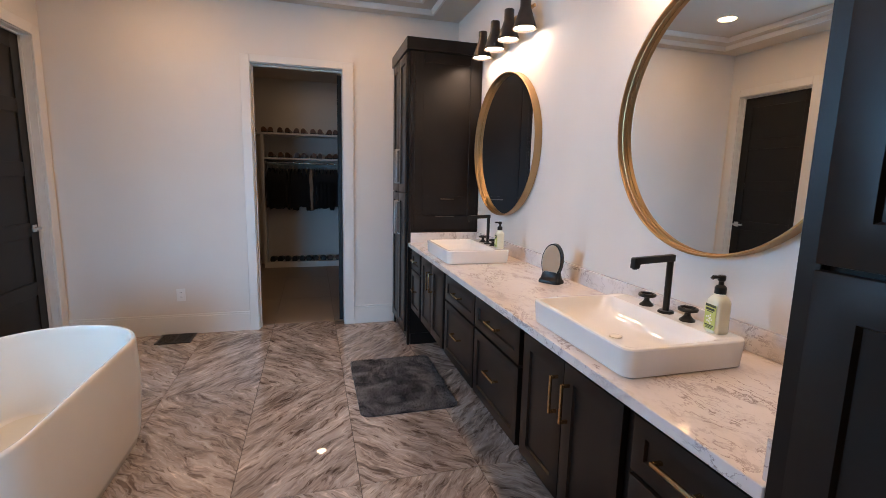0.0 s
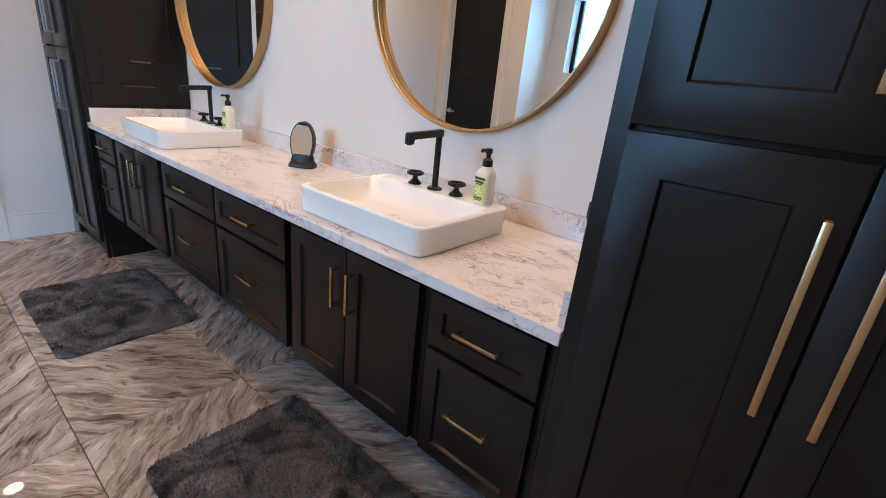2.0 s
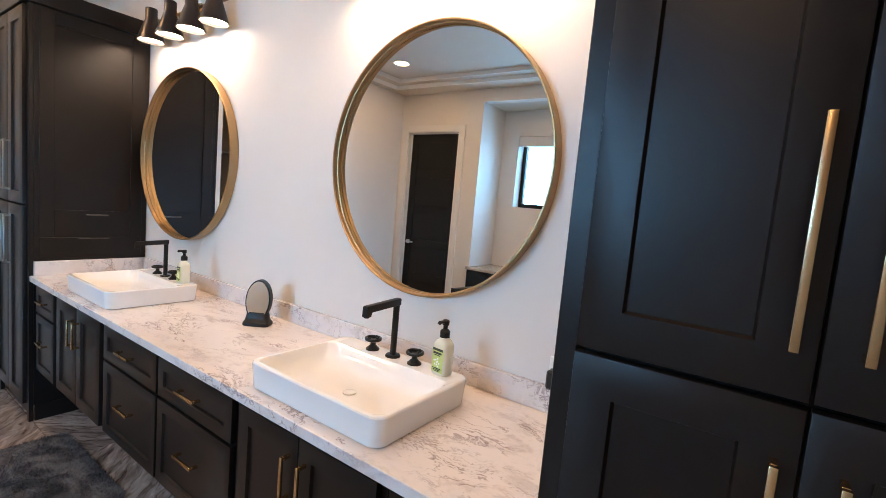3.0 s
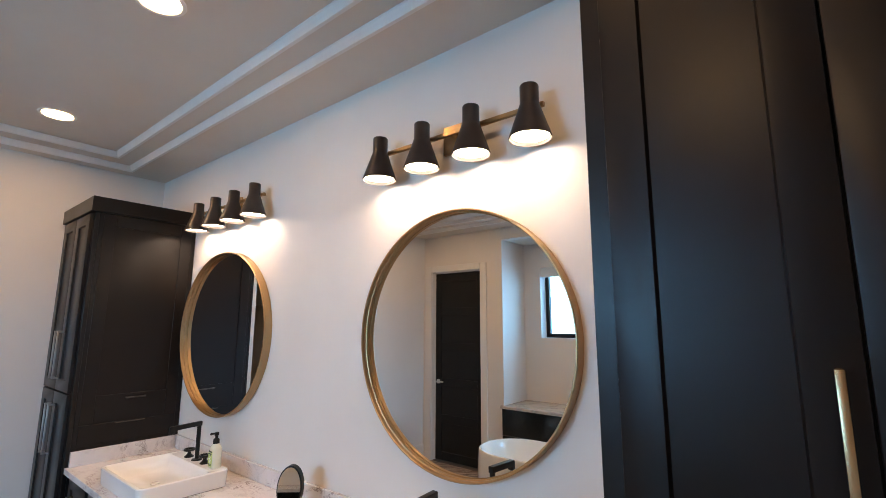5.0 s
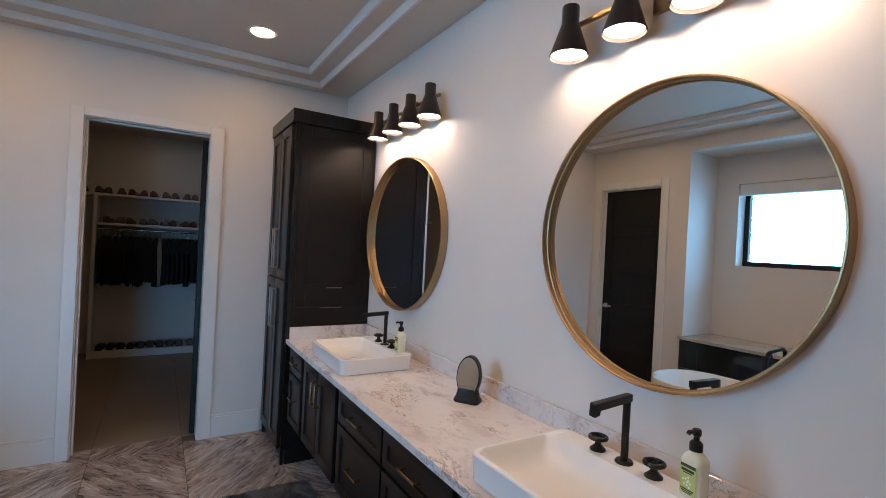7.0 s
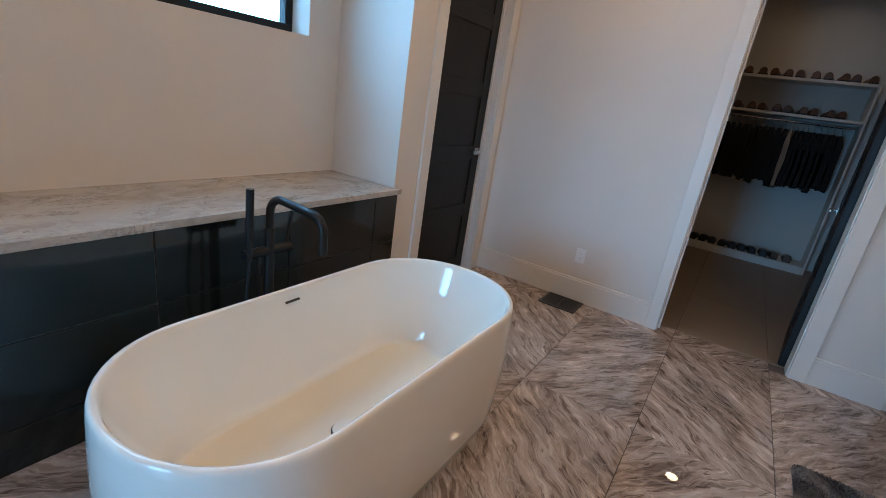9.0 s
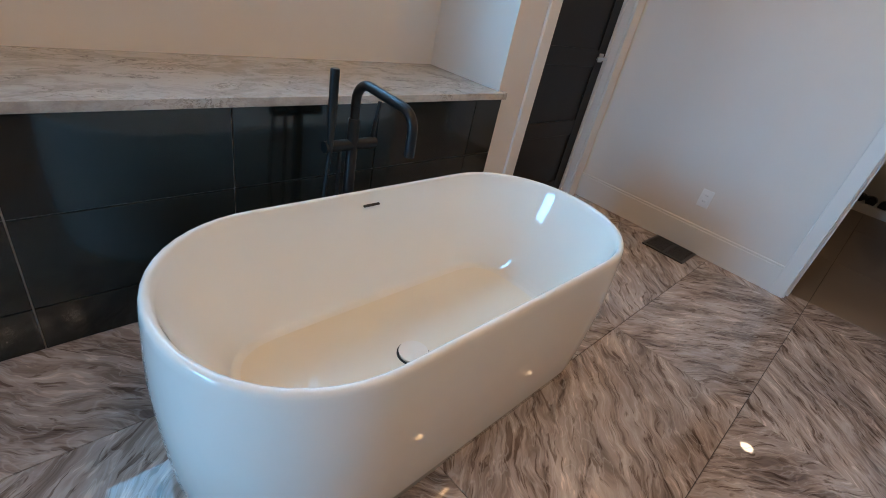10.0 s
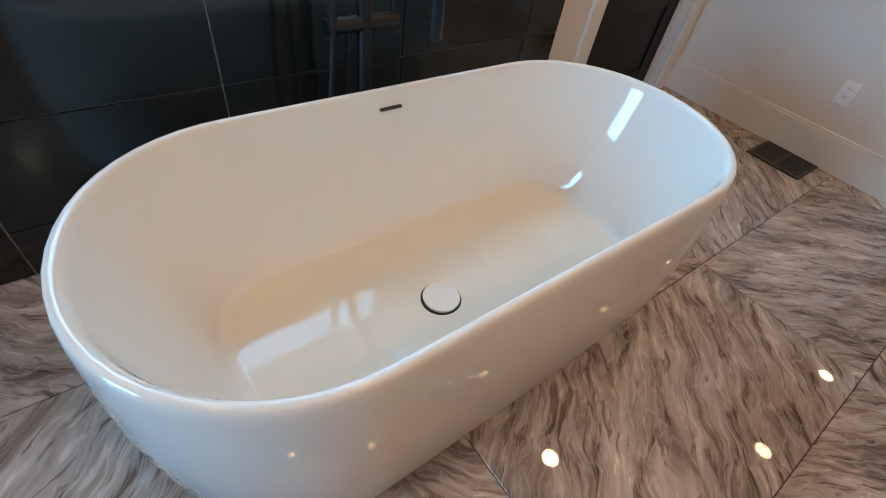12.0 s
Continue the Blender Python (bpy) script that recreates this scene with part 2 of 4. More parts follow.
SOAP = plain("soap_bottle", (0.78, 0.77, 0.62), 0.18, vary=0.03)
LABEL_GREEN = plain("label_green", (0.52, 0.60, 0.19), 0.45)
LABEL_WHITE = plain("label_white", (0.85, 0.87, 0.80), 0.45)
LABEL_DARK = plain("label_dark", (0.03, 0.05, 0.03), 0.45)
PLASTIC = plain("white_plastic", (0.88, 0.88, 0.86), 0.3, vary=0.01)
VENT = plain("vent_bronze", (0.022, 0.021, 0.021), 0.45, vary=0.1)
SHOE_BROWN = plain("brown_leather", (0.12, 0.055, 0.032), 0.4, vary=0.35, scale=9)
SHOE_BLACK = plain("black_leather", (0.015, 0.013, 0.013), 0.4, vary=0.2, scale=9)
CLOTH = plain("black_cloth", (0.009, 0.009, 0.011), 0.9, vary=0.4, scale=14, bump=0.3)
CLOTH_TAN = plain("tan_cloth", (0.33, 0.25, 0.19), 0.9, vary=0.1, scale=14, bump=0.3)
CHROME = brushed("chrome", (0.8, 0.8, 0.8), 0.15)
BLIND = plain("white_blind_fabric", (0.76, 0.75, 0.72), 0.7, vary=0.03, bump=0.2, bump_scale=300)


# ---- mesh helpers ----
def finish(bm, name, material, smooth=35):
    bmesh.ops.recalc_face_normals(bm, faces=bm.faces)
    me = bpy.data.meshes.new(name)
    bm.to_mesh(me)
    bm.free()
    me.materials.append(material)
    if smooth:
        me.shade_smooth()
        me.set_sharp_from_angle(angle=radians(smooth))
    return me


def part(name, bm, material, parent=None, label="", smooth=35):
    ob = new(name, finish(bm, name, material, smooth))
    if parent:
        ob.parent = parent
    if label:
        ob["label"] = label
    return ob


def thing(name, label, category, x=0, y=0, z=0, group=""):
    ob = new(name)
    ob.location = (x, y, z)
    ob.empty_display_size = 0.05
    return tagged(ob, label, category, group)


def box(bm, x0, x1, y0, y1, z0, z1, bevel=0.0, seg=1):
    r = bmesh.ops.create_cube(bm, size=1, matrix=Matrix.Translation(((x0 + x1) / 2, (y0 + y1) / 2, (z0 + z1) / 2))
                              @ Matrix.Diagonal((abs(x1 - x0), abs(y1 - y0), abs(z1 - z0), 1)))
    if bevel:
        es = list({e for v in r["verts"] for e in v.link_edges})
        bmesh.ops.bevel(bm, geom=es, offset=bevel, segments=seg, affect="EDGES", profile=0.5)
    return bm


def B():
    return bmesh.new()


def boxes(*rows, bevel=0.0):
    bm = B()
    for r in rows:
        box(bm, *r, bevel=bevel)
    return bm


def lathe(bm, profile, seg=32, m=Matrix(), cap0=True, cap1=True):
    """Turn (radius, height) pairs round z."""
    rings = []
    for r, z in profile:
        rings.append([bm.verts.new(m @ Vector((r * math.cos(2 * math.pi * k / seg), r * math.sin(2 * math.pi * k / seg), z))) for k in range(seg)])
    for a, b in zip(rings, rings[1:]):
        for k in range(seg):
            bm.faces.new((a[k], a[(k + 1) % seg], b[(k + 1) % seg], b[k]))
    if cap0:
        bm.faces.new(rings[0])
    if cap1:
        bm.faces.new(rings[-1])
    return bm


def tube(bm, pts, radius, seg=12, square=False):
    """A pipe along points; square: four-sided, for flat bars."""
    pts = [Vector(p) for p in pts]
    n = 4 if square else seg
    rings = []
    up = Vector((0, 0, 1))
    d0 = (pts[1] - pts[0]).normalized()
    if abs(d0.z) > 0.9:
        up = Vector((0, 1, 0))
    for i, p in enumerate(pts):
        a = (p - pts[i - 1]).normalized() if i else (pts[1] - p).normalized()
        b = (pts[i + 1] - p).normalized() if i < len(pts) - 1 else a
        d = (a + b).normalized()
        side = d.cross(up)
        if side.length < 0.05:
            side = d.cross(Vector((0, 1, 0)))
        side.normalize()
        top = side.cross(d).normalized()
        r = radius / max(0.5, d.dot(a))
        if square:
            r *= 1.2
        ph = math.pi / 4 if square else 0
        rings.append([bm.verts.new(p + r * (math.cos(ph + 2 * math.pi * k / n) * side + math.sin(ph + 2 * math.pi * k / n) * top)) for k in range(n)])
    for a, b in zip(rings, rings[1:]):
        for k in range(n):
            bm.faces.new((a[k], a[(k + 1) % n], b[(k + 1) % n], b[k]))
    bm.faces.new(rings[0])
    bm.faces.new(rings[-1])
    return bm


def stadium(hw, hl, n=20, power=2.0):
    """Outline of a slot: half width hw along x, half length hl along y."""
    out = []
    s = max(0.0, hl - hw)
    for sign in (1, -1):
        for k in range(n + 1):
            a = math.pi * k / n
            c, d = math.cos(a), math.sin(a)
            px = math.copysign(abs(c) ** (2 / power), c) * hw
            py = abs(d) ** (2 / power) * min(hw, hl)
            out.append((sign * px, sign * (s + py)))
    return out


def rounded_rect(hx, hy, r, n=5):
    out = []
    for cx, cy, a0 in ((hx - r, hy - r, 0), (-hx + r, hy - r, 90), (-hx + r, -hy + r, 180), (hx - r, -hy + r, 270)):
        for k in range(n + 1):
            a = radians(a0 + 90 * k / n)
            out.append((cx + r * math.cos(a), cy + r * math.sin(a)))
    return out


def skin(bm, loops, cap0=True, cap1=True):
    """Faces between rings of equally many points."""
    rings = [[bm.verts.new(p) for p in loop] for loop in loops]
    n = len(rings[0])
    for a, b in zip(rings, rings[1:]):
        for k in range(n):
            bm.faces.new((a[k], a[(k + 1) % n], b[(k + 1) % n], b[k]))
    if cap0:
        bm.faces.new(rings[0])
    if cap1:
        bm.faces.new(rings[-1])
    return bm


# ---- structure ----
X_W, Y_N, Y_S, X_L = 0.0, 3.93, -2.70, -3.41
CEIL_Z, TRAY_Z = 2.932, 3.004
DOOR_L, DOOR_R, DOOR_H = -1.890, -1.110, 2.405


def structure(name, bm, material, smooth=0):
    return tagged(part(name, bm, material, smooth=smooth), kind="structure")


structure("wall_east", boxes((0.0, 0.12, Y_S, Y_N, 0, 3.1)), WALL)
structure("wall_north", boxes((X_L - 0.12, DOOR_L - 0.012, Y_N, Y_N + 0.12, 0, 3.1), (DOOR_R + 0.012, 0.12, Y_N, Y_N + 0.12, 0, 3.1),
                              (DOOR_L - 0.012, DOOR_R + 0.012, Y_N, Y_N + 0.12, DOOR_H + 0.012, 3.1)), WALL)
LD0, LD1, LDH = 2.990, 3.785, 2.44
NI0, NI1, NITOP, NIX = 0.47, 2.665, 2.785, -3.955
WIN0, WIN1, WINB, WINT = 0.66, 2.432, 1.58, 2.47
structure("wall_west", boxes((X_L - 0.12, X_L, Y_S, NI0, 0, 3.1), (X_L - 0.12, X_L, NI1, LD0 - 0.012, 0, 3.1), (X_L - 0.12, X_L, LD1 + 0.012, Y_N, 0, 3.1),
                             (X_L - 0.12, X_L, LD0 - 0.012, LD1 + 0.012, LDH + 0.012, 3.1), (X_L - 0.12, X_L, NI0, NI1, NITOP, 3.1)), WALL)
# opening for the assumed south window, its place and size guessed
SW0, SW1, SWB, SWT = -3.25, -2.15, 0.25, 1.85
structure("wall_south", boxes((X_L - 0.12, SW0, Y_S - 0.14, Y_S, 0, 3.1), (SW1, 0.12, Y_S - 0.14, Y_S, 0, 3.1),
                              (SW0, SW1, Y_S - 0.14, Y_S, 0, SWB), (SW0, SW1, Y_S - 0.14, Y_S, SWT, 3.1)), WALL)
structure("wall_niche_back", boxes((NIX - 0.22, NIX, NI0 - 0.12, WIN0, 0, 3.0), (NIX - 0.22, NIX, WIN1, NI1 + 0.12, 0, 3.0),
                                   (NIX - 0.22, NIX, WIN0, WIN1, 0, WINB), (NIX - 0.22, NIX, WIN0, WIN1, WINT, 3.0)), WALL)
structure("wall_niche_side", boxes((NIX, X_L - 0.12, NI1, NI1 + 0.12, 0, 3.0)), WALL)
structure("wall_niche_side_2", boxes((NIX, X_L - 0.12, NI0 - 0.12, NI0, 0, 3.0)), WALL)
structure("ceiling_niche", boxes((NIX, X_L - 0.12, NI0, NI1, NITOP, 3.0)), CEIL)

# tray ceiling: a soffit round the room, two steps up, and the raised middle
T1 = (X_L + 0.29, -0.29, Y_S + 0.25, 3.80)
T2 = (X_L + 0.43, -0.43, Y_S + 0.39, 3.635)


def ring(x0, x1, y0, y1, a, z0, z1):
    return [(x0, a[0], y0, y1, z0, z1), (a[1], x1, y0, y1, z0, z1), (a[0], a[1], y0, a[2], z0, z1), (a[0], a[1], a[3], y1, z0, z1)]


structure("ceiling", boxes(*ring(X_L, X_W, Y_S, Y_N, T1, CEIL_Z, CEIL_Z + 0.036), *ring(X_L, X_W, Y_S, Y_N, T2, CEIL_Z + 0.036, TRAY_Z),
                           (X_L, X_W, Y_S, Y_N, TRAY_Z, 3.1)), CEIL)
def sloped_frame(a, w, z0, z1):
    """A picture-frame moulding round a tray opening: a flat lip, a slope and a fillet."""
    bm = B()

    def loop(d, z):
        return [(a[0] + d, a[2] + d, z), (a[1] - d, a[2] + d, z), (a[1] - d, a[3] - d, z), (a[0] + d, a[3] - d, z)]
    skin(bm, [loop(-0.010, z1), loop(-0.010, z0), loop(w * 0.25, z0), loop(w * 0.35, z0 + 0.004), loop(w * 0.9, z1 - 0.006), loop(w, z1 - 0.006), loop(w, z1)], False, False)
    return bm


structure("ceiling_moulding", sloped_frame(T1, 0.026, CEIL_Z - 0.005, CEIL_Z + 0.035), TRIM)
structure("ceiling_moulding_inner", sloped_frame(T2, 0.026, CEIL_Z + 0.031, TRAY_Z - 0.001), TRIM)

# closet room behind the doorway
CY0, CY1, CX0, CX1 = Y_N + 0.12, 7.35, -3.3, 0.25
structure("closet_wall_north", boxes((CX0 - 0.1, CX1 + 0.1, CY1, CY1 + 0.1, 0, 3.0)), WALL)
structure("closet_wall_west", boxes((CX0 - 0.1, CX0, CY0, CY1, 0, 3.0)), WALL)
structure("closet_wall_east", boxes((CX1, CX1 + 0.1, CY0, CY1, 0, 3.0)), WALL)
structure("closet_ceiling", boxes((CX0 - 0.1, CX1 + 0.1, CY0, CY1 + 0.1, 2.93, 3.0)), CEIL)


def casing(name, kind_x, a, b, h, face, wl, wr, wt):
    """Door trim: jambs through the wall and flat casing on the room's side."""
    bm = B()
    if kind_x:
        box(bm, a - 0.012, a, face, face + 0.12, 0, h, 0.001)
        box(bm, b, b + 0.012, face, face + 0.12, 0, h, 0.001)
        box(bm, a - 0.012, b + 0.012, face, face + 0.12, h, h + 0.012, 0.001)
        box(bm, a - wl, a - 0.006, face - 0.024, face, 0, h + wt, 0.003)
        box(bm, b + 0.006, b + wr, face - 0.024, face, 0, h + wt, 0.003)
        box(bm, a - 0.006, b + 0.006, face - 0.024, face, h + 0.006, h + wt, 0.003)
        box(bm, a, a + 0.012, face + 0.05, face + 0.085, 0, h, 0.001)
        box(bm, a + 0.012, b, face + 0.05, face + 0.085, h - 0.012, h, 0.001)
    else:
        box(bm, face - 0.12, face, a - 0.012, a, 0, h, 0.001)
        box(bm, face - 0.12, face, b, b + 0.012, 0, h, 0.001)
        box(bm, face - 0.12, face, a - 0.012, b + 0.012, h, h + 0.012, 0.001)
        box(bm, face, face + 0.018, a - wl, a - 0.006, 0, h + wt, 0.003)
        box(bm, face, face + 0.018, b + 0.006, b + wr, 0, h + wt, 0.003)
        box(bm, face, face + 0.018, a - 0.006, b + 0.006, h + 0.006, h + wt, 0.003)
        box(bm, face - 0.07, face - 0.05, b - 0.012, b, 0, h, 0.001)
        box(bm, face - 0.07, face - 0.05, a, b - 0.012, h - 0.012, h, 0.001)
    return structure(name, bm, TRIM)


casing("trim_closet_door", True, DOOR_L, DOOR_R, DOOR_H, Y_N, 0.084, 0.100, 0.070)
casing("trim_west_door", False, LD0, LD1, LDH, X_L, 0.10, 0.10, 0.085)


def baseboard(name, x0, x1, y0, y1, along_x):
    bm = B()
    box(bm, x0, x1, y0, y1, 0, 0.165, 0.002)
    if along_x:
        box(bm, x0, x1, y0 + 0.004, y1, 0.165, 0.182, 0.003)
    else:
        box(bm, x0, x1 - 0.004, y0, y1, 0.165, 0.182, 0.003)
    return structure(name, bm, TRIM)


baseboard("baseboard_north", X_L, DOOR_L - 0.084, Y_N - 0.016, Y_N, True)
baseboard("baseboard_north_2", DOOR_R + 0.100, -0.64, Y_N - 0.016, Y_N, True)
baseboard("baseboard_west", X_L, X_L + 0.016, NI1 + 0.03, LD0 - 0.10, False)
baseboard("baseboard_west_2", X_L, X_L + 0.016, Y_S, NI0 - 0.005, False)

# floor bed under the tiles, in bathroom and closet
structure("floor", boxes((X_L - 0.6, 0.2, Y_S - 0.2, 7.5, -0.10, -0.006)), GROUT_FLOOR)

# ---- windows ----


def window(name, axis, pos, a, b, z0, z1, depth):
    """A black window frame with panes, set in an opening."""
    def put(bm, u0, u1, v0, v1, w0, w1, bevel=0.003):
        if axis == "x":
            box(bm, w0, w1, u0, u1, v0, v1, bevel)
        else:
            box(bm, u0, u1, w0, w1, v0, v1, bevel)
    w = tagged(part(name, B(), BLACK), "black metal framed window with a clear pane", "window", kind="structure")
    bm = B()
    f = 0.050
    put(bm, a, b, z0, z0 + f, pos, pos + depth)
    put(bm, a, b, z1 - f, z1, pos, pos + depth)
    put(bm, a, a + f, z0 + f, z1 - f, pos, pos + depth)
    put(bm, b - f, b, z0 + f, z1 - f, pos, pos + depth)
    part("window_frame", bm, BLACK, w, "black metal frame")
    bm = B()
    put(bm, a + f - 0.004, b - f + 0.004, z0 + f - 0.004, z1 - f + 0.004, pos + depth * 0.4, pos + depth * 0.4 + 0.006, 0)
    g = part("pane", bm, GLASS, w, smooth=0)
    g.visible_shadow = False
    return w


window("window_1", "x", NIX - 0.205, WIN0, WIN1, WINB, WINT, 0.06)
# the second one is unseen, added to go with the south lamp
window("window_2_assumed", "y", Y_S - 0.12, SW0, SW1, SWB, SWT, 0.06)
blind = thing("roller_blind", "white fabric roller blind rolled up at the window head", "blind", NIX, (WIN0 + WIN1) / 2, WINT)
bm = B()
box(bm, -0.075, -0.005, -(WIN1 - WIN0) / 2 + 0.004, (WIN1 - WIN0) / 2 - 0.004, -0.125, -0.002, 0.008, 2)
part("cassette", bm, BLIND, blind)

# ---- cabinets ----
FRONT = -0.605


def shaker(y0, y1, z0, z1, xf, thick=0.020, stile=0.055, depth=0.009, facing=-1):
    """A framed front with a recessed panel, facing -x."""
    bm = B()
    box(bm, xf, xf + thick, y0, y1, z0, z1)
    front = min(bm.faces, key=lambda f: f.calc_center_median().x)
    bmesh.ops.inset_region(bm, faces=[front], thickness=stile, use_even_offset=True)
    bmesh.ops.inset_region(bm, faces=[front], thickness=0.004, depth=-depth, use_even_offset=True)
    es = [e for e in bm.edges if all(abs(v.co.x - xf) < 1e-5 for v in e.verts) and (abs(e.verts[0].co.y - y0) < 1e-5 or abs(e.verts[0].co.y - y1) < 1e-5
          or abs(e.verts[0].co.z - z0) < 1e-5 or abs(e.verts[0].co.z - z1) < 1e-5) and len([f for f in e.link_faces if abs(f.normal.x) < 0.5])]
    bmesh.ops.bevel(bm, geom=es, offset=0.0025, segments=2, affect="EDGES", profile=0.5)
    return bm


def bar_pull(xf, y, z, length, upright, w=0.011, out=0.032):
    """A squared bar pull on two posts, standing off a front at xf."""
    bm = B()
    h, r = length / 2, w / 2
    if upright:
        box(bm, xf - out, xf - out + w * 0.8, y - r, y + r, z - h, z + h, 0.0018, 2)
        for s in (-1, 1):
            box(bm, xf - out + w * 0.8, xf, y - r * 0.8, y + r * 0.8, z + s * (h - r) - r, z + s * (h - r) + r, 0.001)
    else:
        box(bm, xf - out, xf - out + w * 0.8, y - h, y + h, z - r, z + r, 0.0018, 2)
        for s in (-1, 1):
            box(bm, xf - out + w * 0.8, xf, y + s * (h - r) - r, y + s * (h - r) + r, z - r * 0.8, z + r * 0.8, 0.001)
    return bm


def cabinet_unit(label, y0, y1, fronts, group):
    """One floating vanity unit: a carcass with framed fronts."""
    u = thing("vanity_cabinet", label, "cabinet", group=group)
    part("body", boxes((FRONT + 0.022, -0.003, y0 + 0.001, y1 - 0.001, 0.345, 0.868), bevel=0.001), CABINET, u)
    for kind, a, b, c, d, hy, hz, ln, up in fronts:
        f = part(kind, shaker(a, b, c, d, FRONT, stile=0.045 if kind == "drawer" else 0.055), CABINET, u)
        part("handle", bar_pull(FRONT, hy, hz, ln, up), CHAMPAGNE, f, "champagne bronze bar pull")
    return u


def drawers(y0, y1, ln=0.13):
    m = (y0 + y1) / 2
    return [("drawer", y0, y1, 0.705, 0.858, m, 0.787, ln, False), ("drawer", y0, y1, 0.355, 0.692, m, 0.545, ln, False)]


def doors(y0, y1):
    m = (y0 + y1) / 2
    return [("door", y0, m - 0.002, 0.355, 0.858, m - 0.036, 0.73, 0.135, True), ("door", m + 0.002, y1, 0.355, 0.858, m + 0.036, 0.73, 0.135, True)]


G = "floating vanity cabinets"
U = [0.012, 0.385, 1.022, 1.59, 2.145, 2.80, 3.21]
cabinet_unit("black floating vanity drawer unit with two drawers beside a tall cabinet", U[0], U[1], drawers(0.032, 0.362), G)
cabinet_unit("black floating vanity cabinet with two framed doors under a sink", U[1], U[2], doors(0.405, 1.005), G)
cabinet_unit("black floating vanity drawer unit with two drawers", U[2], U[3], drawers(1.045, 1.568), G)
cabinet_unit("black floating vanity drawer unit with two drawers", U[3], U[4], drawers(1.585, 2.115), G)
cabinet_unit("black floating vanity cabinet with two framed doors under a sink", U[4], U[5], doors(2.165, 2.775), G)
cabinet_unit("black narrow vanity drawer unit beside the tall cabinet", U[5], U[6], drawers(2.825, 3.14, 0.11), G)

CT = 0.905
wt = thing("worktop", "white quartz vanity worktop with fine brown veins and backsplash", "worktop")
bm = B()
box(bm, -0.618, -0.002, 0.003, 3.215, CT - 0.034, CT, 0.002)
part("slab", bm, COUNTER, wt)
part("backsplash", boxes((-0.022, -0.002, 0.003, 3.215, CT, CT + 0.085), bevel=0.0015), COUNTER, wt)
part("side_splash", boxes((-0.600, -0.023, 3.195, 3.215, CT, CT + 0.085), bevel=0.0015), COUNTER, wt)
part("side_splash", boxes((-0.600, -0.023, 0.003, 0.022, CT, CT + 0.085), bevel=0.0015), COUNTER, wt)


def tall_cabinet(label, y0, y1, side_y):
    """A floor-standing tall cabinet with two upper and two lower framed doors and a top rail."""
    t = thing("tall_cabinet", label, "cabinet", group="tall cabinets")
    bm = B()
    box(bm, -0.598, -0.003, y0, y1, 0.10, 2.454, 0.002)
    part("body", bm, CABINET, t)
    for a, b in ((y0, y0 + 0.038), (y1 - 0.038, y1)):
        part("stile", boxes((-0.62, -0.5985, a, b, 0.0, 2.454), bevel=0.0015), CABINET, t)
    part("plinth", boxes((-0.590, -0.003, y0 + 0.001, y1 - 0.001, 0.0, 0.0995)), CABINET, t)
    bm = B()
    box(bm, -0.648, -0.003, y0 - (0.02 if side_y == y0 else 0), y1 + (0.02 if side_y == y1 else 0), 2.455, 2.552, 0.003)
    part("top_rail", bm, CABINET, t)
    m = (y0 + y1) / 2
    for a, b, hy in ((y0 + 0.042, m - 0.002, m - 0.044), (m + 0.002, y1 - 0.042, m + 0.029)):
        for z0, z1, hz in ((0.11, 1.315, 1.09), (1.325, 2.445, 1.545)):
            d = part("door", shaker(a, b, z0, z1, -0.640, stile=0.068, depth=0.010), CABINET, t)
            part("handle", bar_pull(-0.640, hy, hz, 0.302, True, 0.0115, 0.034), CHAMPAGNE if side_y == y1 else NICKEL, d, "long champagne bronze bar pull")
    return t


tall_cabinet("black satin tall linen cabinet with four framed doors", -0.715, -0.001, -0.001)
far = tall_cabinet("dark brown tall cabinet with four framed doors on the floor", 3.218, 3.912, 3.218)

bm = bar_pull(0, 0, 0, 0.115, False, 0.009, 0.022)
bmesh.ops.rotate(bm, verts=bm.verts, cent=(0, 0, 0), matrix=Matrix.Rotation(radians(90), 3, "Z"))
bmesh.ops.translate(bm, verts=bm.verts, vec=(-0.29, 3.212, 1.275))
part("side_handle", bm, DIM_PULL, far, "satin bar pull on the side")
bm = bar_pull(0, 0, 0, 0.165, False, 0.005, 0.010)
bmesh.ops.rotate(bm, verts=bm.verts, cent=(0, 0, 0), matrix=Matrix.Rotation(radians(90), 3, "Z"))
bmesh.ops.translate(bm, verts=bm.verts, vec=(-0.305, 3.212, 1.126))
part("side_handle", bm, DIM_PULL, far, "thin satin edge pull on the side")
part("side_drawer_front", boxes((-0.575, -0.035, 3.2120, 3.2175, 1.012, 1.132), bevel=0.002), CABINET, far)
for r0 in ((-0.575, -0.505, 1.137, 2.44), (-0.105, -0.035, 1.137, 2.44), (-0.504, -0.106, 2.37, 2.44), (-0.504, -0.106, 1.137, 1.30)):
    part("side_rail", boxes((r0[0], r0[1], 3.2120, 3.2175, r0[2], r0[3]), bevel=0.001), CABINET, far)

# ---- sinks, taps and what stands on the worktop ----


